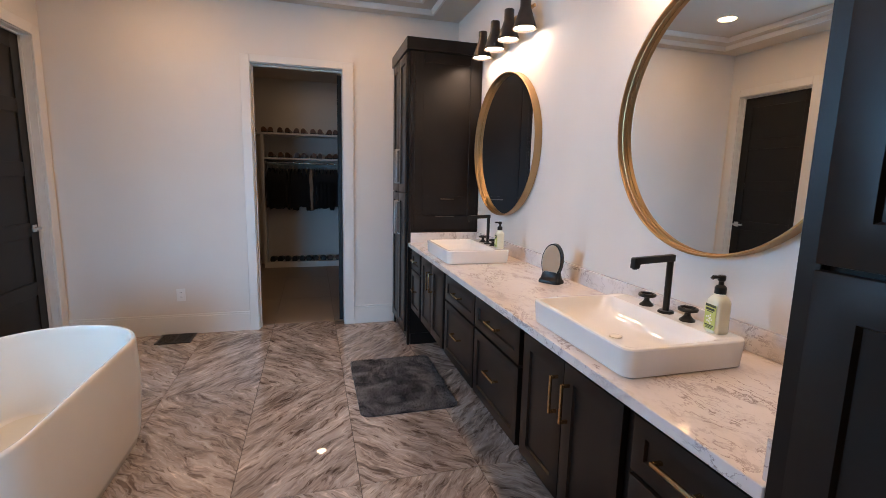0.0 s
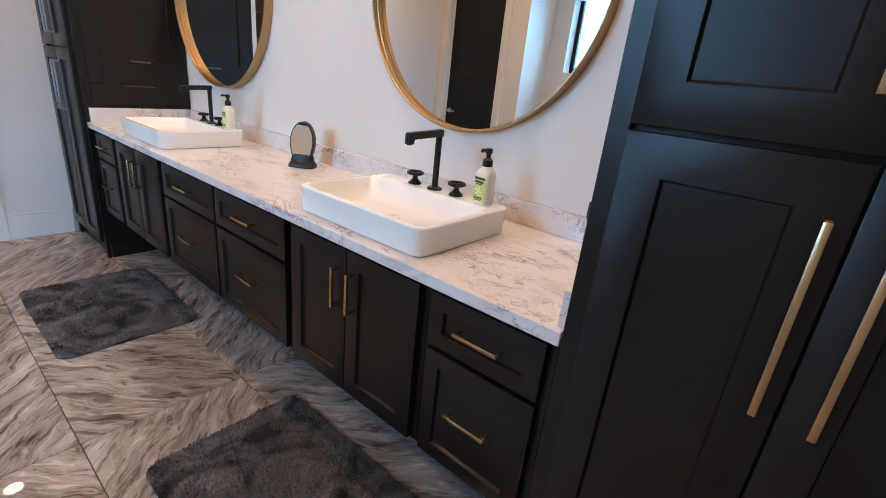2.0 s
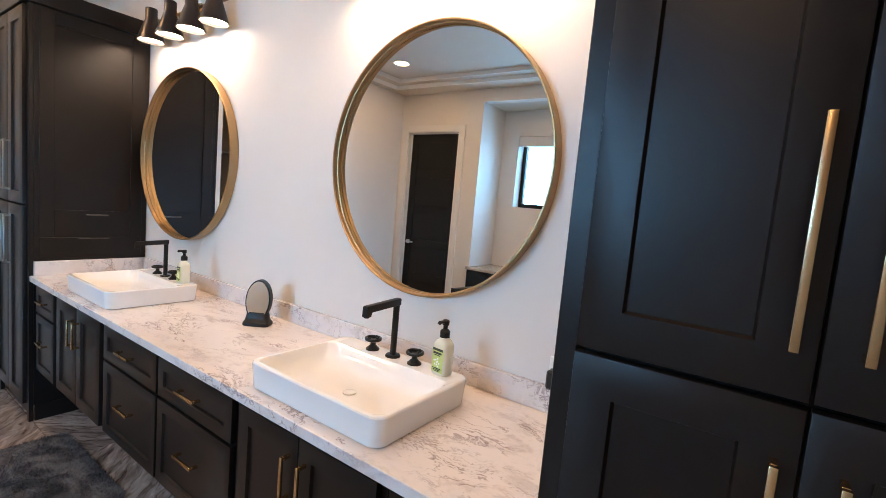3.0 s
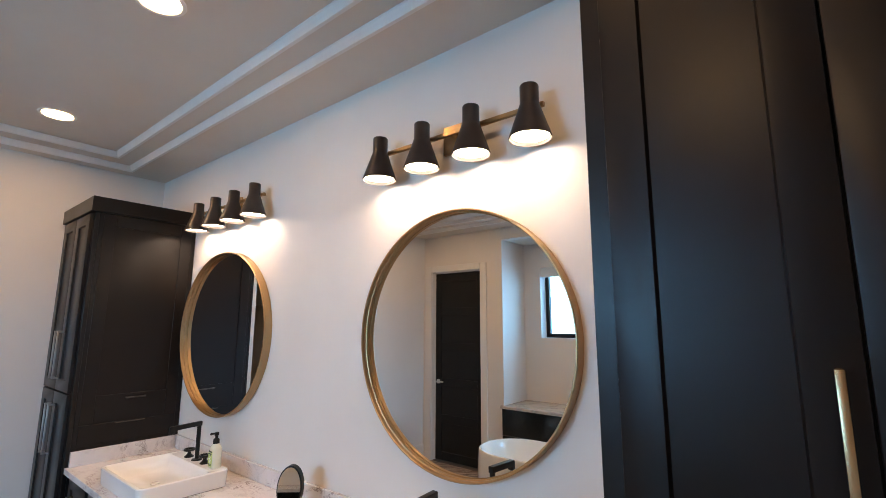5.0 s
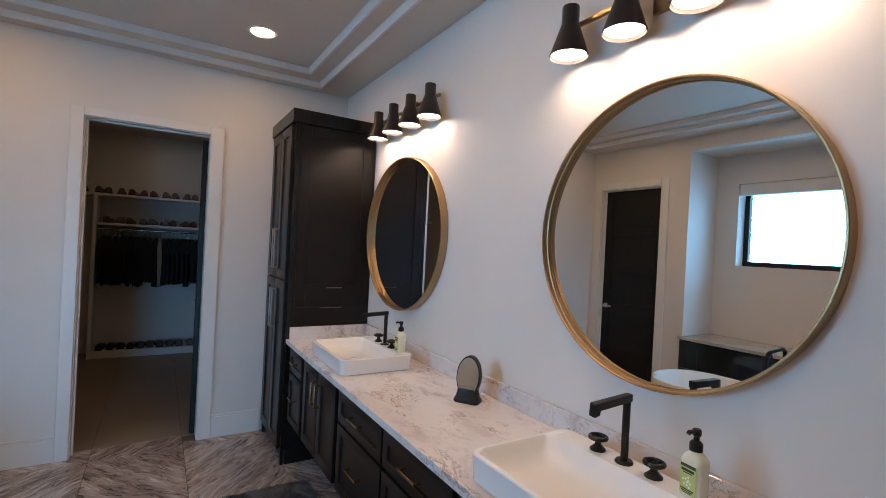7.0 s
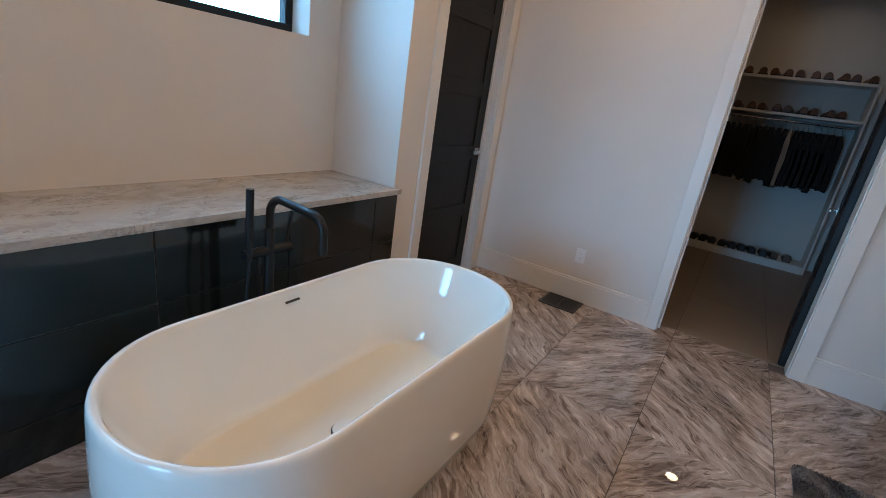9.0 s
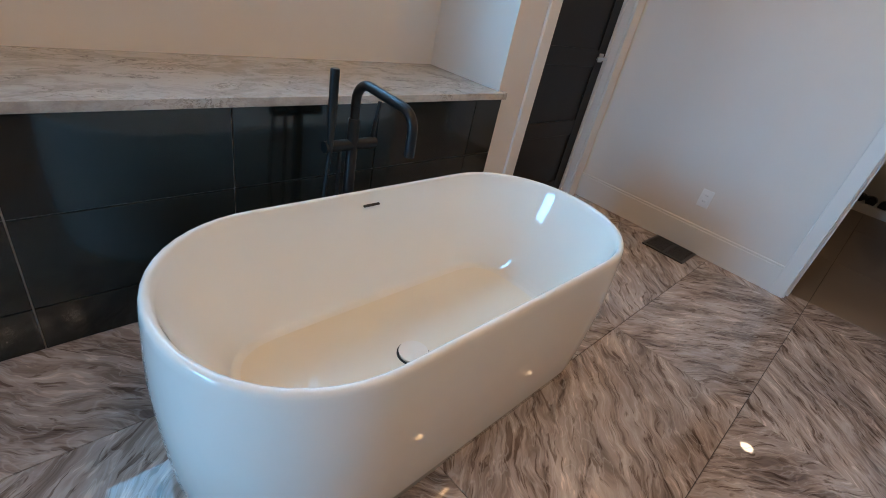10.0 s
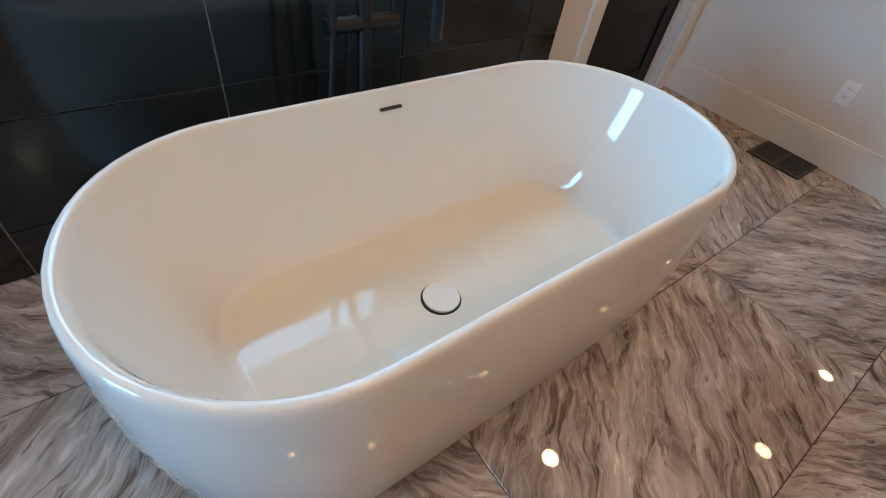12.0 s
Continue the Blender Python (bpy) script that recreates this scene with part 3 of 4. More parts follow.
def sink(y):
    s = thing("vessel_sink", "white ceramic rectangular vessel sink on the quartz worktop", "sink", -0.362, y, CT, "vessel sinks")
    hx, hy, h = 0.215, 0.288, 0.088

    def loop(ax, ay, r, z, cx=0.0):
        return [(px + cx, py, z) for px, py in rounded_rect(ax, ay, r, 6)]
    c = -0.038
    bm = skin(B(), [loop(hx - 0.012, hy - 0.012, 0.030, 0), loop(hx - 0.006, hy - 0.006, 0.036, 0.004), loop(hx, hy, 0.04, h - 0.012), loop(hx, hy, 0.04, h - 0.005),
                    loop(hx - 0.003, hy - 0.003, 0.038, h - 0.001), loop(hx - 0.008, hy - 0.008, 0.034, h), loop(0.162, hy - 0.016, 0.035, h, c), loop(0.158, hy - 0.021, 0.035, h - 0.004, c),
                    loop(0.150, hy - 0.032, 0.05, h - 0.03, c), loop(0.128, hy - 0.065, 0.07, 0.030, c), loop(0.095, hy - 0.11, 0.07, 0.020, c), loop(0.02, 0.02, 0.0199, 0.016, c)])
    part("basin", bm, CERAMIC, s)
    bm = lathe(B(), [(0.0215, 0.016), (0.0215, 0.020), (0.017, 0.022)], 24, Matrix.Translation((c, 0, 0)))
    part("drain", bm, CERAMIC, s, "white drain cover")
    return s


SINKS = (0.728, 2.462)
for y in SINKS:
    sink(y)
FZ = CT + 0.088


def faucet(y):
    f = thing("faucet", "matte black widespread faucet with two wheel handles on the sink", "faucet", -0.195, y, FZ, "sink faucets")
    bm = B()
    lathe(bm, [(0.027, 0), (0.027, 0.004), (0.024, 0.008), (0.013, 0.009)], 28)
    lathe(bm, [(0.0112, 0.006), (0.0112, 0.192)], 24)
    part("riser", bm, BLACK, f)
    # the spout: one mitred bar, a little lower at its mouth
    outline = [(0.0118, 0.184), (0.0118, 0.206), (0.0100, 0.208), (-0.1500, 0.200), (-0.1545, 0.196), (-0.1560, 0.163), (-0.1340, 0.163), (-0.1330, 0.180)]
    bm = skin(B(), [[(px, py, pz) for px, pz in outline] for py in (-0.0112, 0.0112)])
    bmesh.ops.bevel(bm, geom=[e for e in bm.edges if abs(e.verts[0].co.y - e.verts[1].co.y) < 1e-6], offset=0.002, segments=2, affect="EDGES", profile=0.5)
    part("spout", bm, BLACK, f)
    part("aerator", lathe(B(), [(0.008, 0.160), (0.008, 0.1635)], 16, Matrix.Translation((-0.145, 0, 0))), SHADOW_GAP, f)
    for dy in (-0.098, 0.098):
        m = Matrix.Translation((0, dy, 0))
        bm = lathe(B(), [(0.025, 0), (0.025, 0.004), (0.018, 0.010), (0.0105, 0.018), (0.0095, 0.026), (0.0125, 0.036), (0.009, 0.040)], 24, m)
        h = part("handle", bm, BLACK, f)
        ring_loops = []
        for k in range(8):
            a = 2 * math.pi * k / 8
            ring_loops.append((0.0265 + 0.0055 * math.cos(a), 0.0395 + 0.0065 * math.sin(a)))
        bm = lathe(B(), ring_loops + ring_loops[:1], 28, m, False, False)
        bmesh.ops.remove_doubles(bm, verts=bm.verts, dist=1e-5)
        part("wheel_rim", bm, BLACK, h)
        bm = boxes((-0.0235, 0.0235, dy - 0.0035, dy + 0.0035, 0.034, 0.040), bevel=0.001)
        box(bm, -0.0035, 0.0035, dy - 0.0235, dy + 0.0235, 0.0335, 0.0395, 0.001)
        part("spoke", bm, BLACK, h)
    return f


for y in SINKS:
    faucet(y + 0.008)


def soap(x, y, turn):
    s = thing("soap_bottle", "pale yellow foaming soap bottle with green label and black pump", "bottle", x, y, FZ, "soap bottles")
    s.rotation_euler = (0, 0, turn)

    def loop(a, b, r, z):
        return [(px, py, z) for px, py in rounded_rect(a, b, r, 4)]
    bm = skin(B(), [loop(0.023, 0.027, 0.012, 0), loop(0.025, 0.029, 0.013, 0.004), loop(0.025, 0.029, 0.013, 0.094), loop(0.0245, 0.0285, 0.014, 0.101), loop(0.021, 0.024, 0.017, 0.111), loop(0.0155, 0.016, 0.0154, 0.119), loop(0.0145, 0.0145, 0.0144, 0.124)])
    part("body", bm, SOAP, s)
    bm = B()
    lathe(bm, [(0.0165, 0.122), (0.0165, 0.141), (0.012, 0.147), (0.0075, 0.149), (0.0075, 0.160), (0.0105, 0.162), (0.0115, 0.166), (0.0115, 0.176), (0.009, 0.179)], 20)
    tube(bm, [(0, 0, 0.172), (-0.028, 0, 0.174), (-0.033, 0, 0.169)], 0.0055, 10)
    part("pump", bm, BLACK, s, "black pump head")
    lab = part("label", boxes((-0.0262, -0.0252, -0.0235, 0.0235, 0.010, 0.088), bevel=0.0003), LABEL_GREEN, s, "yellow-green paper label")
    part("header_band", boxes((-0.0268, -0.0263, -0.0215, 0.0215, 0.080, 0.088)), LABEL_DARK, lab, "dark band above the label")
    for w, z, h in ((0.018, 0.0725, 0.0034), (0.013, 0.0655, 0.0014), (0.019, 0.0225, 0.0016), (0.016, 0.0180, 0.0012), (0.012, 0.0140, 0.0010)):
        part("text_bar", boxes((-0.0268, -0.0263, 0.001 - w, 0.001 + w, z - h, z + h)), LABEL_DARK, lab, "dark bar of print")
    bm = B()
    for k in range(9):
        a = k * 2.4
        d = 0.0045 * math.sqrt(k)
        lathe(bm, [(0.0030, 0), (0.0030, 0.0006)], 8, Matrix.Translation((-0.0263, 0.001 + d * math.cos(a), 0.042 + 1.2 * d * math.sin(a))) @ Matrix.Rotation(radians(-90), 4, "Y"))
    part("flower", bm, LABEL_WHITE, lab, "pale blossom print")
    return s


soap(-0.195, SINKS[0] - 0.205, radians(-8))
soap(-0.195, SINKS[1] - 0.205, radians(-4))

mm = thing("makeup_mirror", "small oval tabletop mirror in a black plastic stand", "mirror", -0.165, 1.60, CT)
mm.rotation_euler = (0, 0, radians(-56))


def oval(bm, a, b, y0, y1, z, seg=40, cap=(True, True), tilt=0.13):
    loops = []
    for y, k in ((y0, 1.0), (y1, 1.0)):
        loops.append([(k * a * math.cos(2 * math.pi * i / seg), y + tilt * k * b * math.sin(2 * math.pi * i / seg), z + k * b * math.sin(2 * math.pi * i / seg)) for i in range(seg)])
    return skin(bm, loops, *cap)


bm = B()
oval(bm, 0.058, 0.094, -0.010, 0.018, 0.116)
bmesh.ops.bevel(bm, geom=[e for e in bm.edges if len(e.link_faces) == 2 and e.calc_face_angle(0) > 1], offset=0.004, segments=2, affect="EDGES")
part("frame", bm, BLACK, mm)
part("glass", oval(B(), 0.0520, 0.0865, -0.0130, -0.0102, 0.117), MIRROR, mm, "oval mirror glass", smooth=0)
bm = B()
skin(bm, [[(px, py, z) for px, py in rounded_rect(a, b, 0.02, 4)] for a, b, z in ((0.060, 0.040, 0), (0.062, 0.042, 0.004), (0.060, 0.040, 0.016), (0.056, 0.030, 0.024), (0.053, 0.024, 0.042), (0.050, 0.021, 0.062))])
part("base", bm, BLACK, mm)

hook = thing("robe_hook", "small black round hook on the wall above the worktop", "hook", 0.0, 0.145, 1.185)
bm = lathe(B(), [(0.019, 0), (0.019, 0.006), (0.008, 0.008), (0.008, 0.030), (0.015, 0.034), (0.016, 0.044), (0.012, 0.048)], 20, Matrix.Rotation(radians(-90), 4, "Y"))
part("peg", bm, BLACK, hook)


def outlet(label, m):
    o = thing("wall_outlet", label, "outlet")
    o.matrix_world = m
    part("plate", boxes((-0.036, 0.036, -0.006, 0, -0.058, 0.058), bevel=0.003), PLASTIC, o)
    for z in (-0.020, 0.020):
        sk = part("socket", boxes((-0.017, 0.017, -0.0085, -0.005, z - 0.014, z + 0.014), bevel=0.002), PLASTIC, o)
        part("slot", boxes((-0.0075, -0.0055, -0.0092, -0.0083, z - 0.002, z + 0.007)), SHADOW_GAP, sk, "dark slot")
        part("slot", boxes((0.0055, 0.0075, -0.0092, -0.0083, z - 0.002, z + 0.007)), SHADOW_GAP, sk, "dark slot")
    return o


outlet("white double wall outlet above the skirting board", pose(-2.543, Y_N, 0.362))
outlet("white double wall outlet above the worktop", pose(0, 0.20, 1.030, 0, 0, -90))
plug = thing("plug_adapter", "small black plug-in adapter in the wall outlet", "adapter", -0.0095, 0.205, 1.022)
part("housing", boxes((-0.036, 0, -0.022, 0.024, -0.032, 0.030), bevel=0.006), BLACK, plug)

# ---- mirrors and vanity lamps ----
MIRRORS = (0.780, 2.608)


def round_mirror(y):
    w = thing("round_mirror", "large round wall mirror in a deep brushed brass frame", "mirror", -0.001, y, 1.692, "round mirrors")
    rot = Matrix.Rotation(radians(-90), 4, "Y")
    R = 0.506
    bm = lathe(B(), [(R, 0), (R, 0.047), (R - 0.002, 0.050), (R - 0.006, 0.050), (R - 0.008, 0.047), (R - 0.008, 0.030), (R - 0.012, 0.028), (R - 0.012, 0.025), (R - 0.009, 0.023), (R - 0.009, 0.004)], 96, rot)
    part("frame", bm, BRASS, w, smooth=30)
    bm = lathe(B(), [(R - 0.0093, 0.011), (R - 0.0093, 0.015)], 96, rot)
    part("glass", bm, MIRROR, w, "clear mirror glass", smooth=0)
    return w


round_mirror(MIRRORS[0])
far_mirror = round_mirror(MIRRORS[1])
far_mirror.rotation_euler = (0, 0, radians(2.2))
far_mirror.location.x = -0.021


def vanity_light(y):
    v = thing("vanity_light", "brass wall light bar with four dark cone shades, lit", "wall lamp", 0, y - 0.016, 2.474, "vanity lights")
    part("wall_plate", boxes((-0.018, -0.001, -0.045, 0.079, -0.030, 0.094), bevel=0.003), BRASS, v)
    bm = B()
    box(bm, -0.062, -0.046, -0.405, 0.405, 0.030, 0.048, 0.002)
    box(bm, -0.050, -0.016, -0.012, 0.012, 0.030, 0.048, 0.002)
    part("bar", bm, BRASS, v)
    for k in range(4):
        dy = -0.3735 + 0.249 * k
        m = Matrix.Translation((-0.102, dy, -0.098))
        bm = lathe(B(), [(0.0735, 0.0), (0.0745, 0.003), (0.036, 0.118), (0.033, 0.128), (0.033, 0.190), (0.031, 0.194), (0.006, 0.195)], 40, m, cap0=False)
        lathe(bm, [(0.0720, 0.0), (0.0725, 0.003), (0.034, 0.117), (0.004, 0.120)], 40, m, cap0=False)
        sh = part("shade", bm, SHADE, v, "dark bronze cone shade")
        part("bulb", lathe(B(), [(0.0655, 0.012), (0.060, 0.018)], 28, m), LAMP_GLOW, sh, "glowing white diffuser")
        part("arm", tube(B(), [(-0.050, dy, 0.039), (-0.075, dy, 0.045)], 0.006, 10), BRASS, v)
    return v


for y in MIRRORS:
    vanity_light(y)

# ---- recessed ceiling lights ----


def can(x, y, z, glow):
    c = thing("recessed_light", "white round recessed ceiling light, lit", "ceiling light", x, y, z, "recessed lights")
    part("trim_ring", lathe(B(), [(0.095, -0.002), (0.093, -0.006), (0.078, -0.007), (0.074, -0.003), (0.074, -0.001)], 40, cap0=False, cap1=False), TRIM, c)
    part("lens", lathe(B(), [(0.0735, -0.003), (0.070, -0.0042)], 40), glow, c, "glowing lens")
    return c


for cx in (-0.885, -2.46):
    for cy in (3.17, 1.58, -0.02):
        can(cx, cy, TRAY_Z, CAN_GLOW)
for cy in (4.97, 6.50):
    can(-1.33, cy, 2.93, CLOSET_GLOW)

grille = thing("ceiling_grille", "small white air grille in the closet ceiling", "vent", -1.19, 6.15, 2.93)
part("frame", boxes((-0.13, 0.13, -0.075, -0.062, -0.006, 0), (-0.13, 0.13, 0.062, 0.075, -0.006, 0), (-0.13, -0.117, -0.062, 0.062, -0.006, 0), (0.117, 0.13, -0.062, 0.062, -0.006, 0), bevel=0.001), TRIM, grille)
for k in range(8):
    part("slat", boxes((-0.117, 0.117, -0.058 + k * 0.0152, -0.049 + k * 0.0152, -0.005, -0.001)), TRIM, grille)

# ---- bathtub, filler, bench ----
TX, TY0, TY1 = -2.689, 0.824, 2.446
tub = thing("bathtub", "white glossy oval freestanding bathtub on the tiled floor", "bathtub", TX, (TY0 + TY1) / 2, 0)
HW, HL = 0.378, (TY1 - TY0) / 2


def tub_loop(inx, iny, z, power=2.08, dy=0.0):
    return [(px, py + dy, z) for px, py in stadium(HW - inx, HL - iny, 24, power)]


rim = 0.568
bm = skin(B(), [tub_loop(0.022, 0.022, 0.0), tub_loop(0.014, 0.014, 0.006), tub_loop(0.008, 0.008, 0.05), tub_loop(-0.001, -0.001, 0.15), tub_loop(-0.008, -0.008, 0.27), tub_loop(-0.010, -0.010, 0.36), tub_loop(-0.007, -0.007, 0.45),
                tub_loop(-0.002, -0.002, rim - 0.030), tub_loop(0.0005, 0.0005, rim - 0.014), tub_loop(0.003, 0.003, rim - 0.006), tub_loop(0.007, 0.007, rim - 0.0015), tub_loop(0.012, 0.012, rim),
                tub_loop(0.017, 0.017, rim - 0.0005), tub_loop(0.021, 0.021, rim - 0.003), tub_loop(0.024, 0.025, rim - 0.008), tub_loop(0.027, 0.031, rim - 0.03), tub_loop(0.036, 0.050, 0.47), tub_loop(0.058, 0.092, 0.36), tub_loop(0.086, 0.145, 0.25, 2.2),
                tub_loop(0.104, 0.176, 0.195, 2.5), tub_loop(0.112, 0.190, 0.175, 2.9), tub_loop(0.119, 0.199, 0.165, 3.2), tub_loop(0.128, 0.210, 0.159, 3.4), tub_loop(0.140, 0.224, 0.156, 3.5)], cap1=False)
part("shell", bm, ACRYLIC, tub, smooth=50)
# floor split from the shell to carry the yellow of the bounced light
bm = skin(B(), [tub_loop(0.140, 0.224, 0.156, 3.5), tub_loop(0.20, 0.33, 0.153, 3.3), tub_loop(0.25, 0.48, 0.147, 2.8), tub_loop(0.30, 0.64, 0.143, 2.6)], cap0=False)
part("tub_floor", bm, ACRYLIC_WARM_BOUNCE, tub, "glossy white tub floor, yellowed for warm bounced light", smooth=50)
DR = Matrix.Translation((0.050, -0.066, 0.1425))
# dark disc under the cover, coloured as the shade of the drain gap
part("drain_ring", lathe(B(), [(0.058, 0), (0.058, 0.003)], 40, DR), SHADOW_GAP, tub, "dark disc for the shade in the drain gap")
part("drain_cover", lathe(B(), [(0.051, 0.003), (0.053, 0.011), (0.0515, 0.013), (0.01, 0.0145)], 36, DR), ACRYLIC, tub, "white round drain cover")
bm = B()
box(bm, -HW + 0.026, -HW + 0.038, -0.034 - 0.010, 0.034 - 0.010, 0.5125, 0.5195, 0.0015)
part("overflow", bm, SHADE, tub, "slim chrome overflow slot")

fill = thing("tub_filler", "matte black floor-mounted tub filler with hand shower", "tub faucet", -3.195, 1.63, 0)
bm = B()
lathe(bm, [(0.045, 0), (0.045, 0.008), (0.03, 0.014), (0.021, 0.016)], 24)
lathe(bm, [(0.021, 0.01), (0.021, 0.775), (0.019, 0.778)], 24)
part("column", bm, BLACK, fill)
arc = [(0, 0, 0.75), (0, 0, 0.84)] + [(0.066 - 0.066 * math.cos(radians(a)), 0, 0.84 + 0.066 * math.sin(radians(a))) for a in range(15, 91, 15)]
arc += [(0.232 + 0.062 * math.sin(radians(a)), 0.012, 0.828 + 0.062 * math.cos(radians(a))) for a in range(0, 91, 15)] + [(0.294, 0.014, 0.750)]
part("spout", tube(B(), arc, 0.0165, 16), BLACK, fill)
bm = tube(B(), [(0, -0.115, 0.682), (0, 0.100, 0.682)], 0.021, 16)
part("valve_bar", bm, BLACK, fill)
part("lever", tube(B(), [(0, 0.085, 0.705), (0, 0.092, 0.76), (0, 0.105, 0.835)], 0.008, 10), BLACK, fill)
bm = B()
lathe(bm, [(0.009, 0.655), (0.012, 0.72), (0.0155, 0.80), (0.0155, 0.945), (0.013, 0.948)], 16, Matrix.Translation((0.012, -0.098, 0)))
part("hand_shower", bm, BLACK, fill)
hose = [(0.012, -0.098, 0.66), (0.014, -0.112, 0.50), (0.015, -0.118, 0.33), (0.013, -0.105, 0.20), (0.012, -0.080, 0.155), (0.012, -0.058, 0.20), (0.010, -0.055, 0.40), (0.006, -0.052, 0.672)]
part("hose", tube(B(), hose, 0.0075, 10), BLACK, fill)

BX = -3.392
bench = thing("bench_top", "pale marbled stone bench slab in the window niche", "slab")
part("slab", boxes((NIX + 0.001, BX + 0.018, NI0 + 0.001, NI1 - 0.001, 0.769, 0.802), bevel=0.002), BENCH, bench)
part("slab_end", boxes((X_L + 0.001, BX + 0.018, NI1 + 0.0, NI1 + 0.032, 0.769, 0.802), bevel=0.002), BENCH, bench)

# ---- doors ----


def panel_door(label, m, w, h, handle_side):
    """A painted door leaf with five sunk panels on both faces and a lever handle. Local x along the width, y through it."""
    d = tagged(new("door"), label, "door")
    d.matrix_world = m
    t, st = 0.040, 0.105
    n = 5
    ph = (h - 0.02 - st * (n + 1)) / n
    part("leaf", boxes((0, w, -t / 2 + 0.009, t / 2 - 0.009, 0.008, h)), DOOR_PAINT, d)
    for s in (-1, 1):
        ya, yb = sorted((s * t / 2, s * (t / 2 - 0.009)))
        part("stile", boxes((0, st, ya, yb, 0.008, h), bevel=0.002), DOOR_PAINT, d)
        part("stile", boxes((w - st, w, ya, yb, 0.008, h), bevel=0.002), DOOR_PAINT, d)
        for k in range(n + 1):
            z = 0.008 + k * (ph + st)
            part("rail", boxes((st, w - st, ya, yb, z, min(h, z + st)), bevel=0.002), DOOR_PAINT, d)
    hx = w - 0.06 if handle_side > 0 else 0.06
    for s in (-1, 1):
        bm = B()
        box(bm, hx - 0.027, hx + 0.027, min(s * t / 2, s * (t / 2 + 0.008)), max(s * t / 2, s * (t / 2 + 0.008)), 0.965, 1.019, 0.002)
        tube(bm, [(hx, s * t / 2, 0.992), (hx, s * (t / 2 + 0.045), 0.992)], 0.009, 12)
        a, b = sorted((s * (t / 2 + 0.036), s * (t / 2 + 0.050)))
        box(bm, min(hx + 0.01, hx - handle_side * 0.11), max(hx - 0.01, hx + 0.01), a, b, 0.982, 1.002, 0.003, 2)
        part("lever_handle", bm, NICKEL, d, "satin nickel lever handle")
    return d


panel_door("black painted panel door, closed, with nickel lever", pose(X_L - 0.092, LD0 + 0.002, 0, 0, 0, 90), LD1 - LD0 - 0.004, LDH - 0.004, 1)
panel_door("black painted panel door standing open into the closet", pose(DOOR_R - 0.020, Y_N + 0.125, 0, 0, 0, 83.5), 0.76, DOOR_H - 0.02, 1)

# ---- floor register and bath mats ----
vent = thing("floor_register", "dark bronze metal floor register by the wall", "vent", -2.567, 3.786, 0)
part("frame", boxes((-0.140, -0.122, -0.124, 0.124, 0, 0.009), (0.122, 0.140, -0.124, 0.124, 0, 0.009), (-0.122, 0.122, -0.124, -0.106, 0, 0.009), (-0.122, 0.122, 0.106, 0.124, 0, 0.009), bevel=0.002), VENT, vent)
part("backing", boxes((-0.122, 0.122, -0.106, 0.106, 0, 0.002)), SHADOW_GAP, vent)
part("bridge", boxes((-0.008, 0.008, -0.106, 0.106, 0.002, 0.0085), bevel=0.001), VENT, vent)
for k in range(18):
    for x0 in (-0.122, 0.0085):
        part("slat", boxes((x0, x0 + 0.1135, -0.104 + k * 0.0118, -0.0965 + k * 0.0118, 0.002, 0.007)), VENT, vent)


def bath_mat(x0, x1, y0, y1, seed):
    """A rounded pile mat: a soft slab with a coat of fibres."""
    rng = random.Random(seed)
    cx, cy, hx, hy = (x0 + x1) / 2, (y0 + y1) / 2, (x1 - x0) / 2, (y1 - y0) / 2
    mat = thing("bath_mat", "dark grey fluffy bath mat on the tiles", "bath mat", cx, cy, 0, "bath mats")

    def loop(ins, z):
        return [(px, py, z) for px, py in rounded_rect(hx - ins, hy - ins, 0.055, 8)]
    part("backing", skin(B(), [loop(0.004, 0.0), loop(0.0, 0.004), loop(0.002, 0.010), loop(0.012, 0.013)]), FUR, mat)
    verts, faces = [], []
    for _ in range(15000):
        px, py = rng.uniform(-hx, hx), rng.uniform(-hy, hy)
        qx, qy = max(0, abs(px) - hx + 0.055), max(0, abs(py) - hy + 0.055)
        if math.hypot(qx, qy) > 0.056:
            continue
        nv = noise.noise_vector(Vector((px * 9 + seed, py * 9, 0)))
        a = rng.uniform(0, 6.283)
        lean = Vector((nv.x * 0.012 + rng.uniform(-0.005, 0.005), nv.y * 0.012 + rng.uniform(-0.005, 0.005), rng.uniform(0.009, 0.015)))
        w = rng.uniform(0.0014, 0.0026)
        s = Vector((math.cos(a) * w, math.sin(a) * w, 0))
        p = Vector((px, py, 0.009))
        n0 = len(verts)
        verts += [p - s, p + s, p + s * 0.7 + lean * 0.6, p - s * 0.7 + lean * 0.6, p + lean + Vector((lean.x, lean.y, 0)) * 0.4]
        faces += [(n0, n0 + 1, n0 + 2, n0 + 3), (n0 + 3, n0 + 2, n0 + 4)]
    me = bpy.data.meshes.new("fibre_coat")
    me.from_pydata([tuple(v) for v in verts], [], faces)
    me.materials.append(FUR)
    ob = new("fibre_coat", me)
    ob.parent = mat
    tagged(ob, kind="stuff")
    return mat


bath_mat(-1.134, -0.512, 2.052, 2.930, 3)
bath_mat(-1.092, -0.492, 0.300, 1.172, 5)

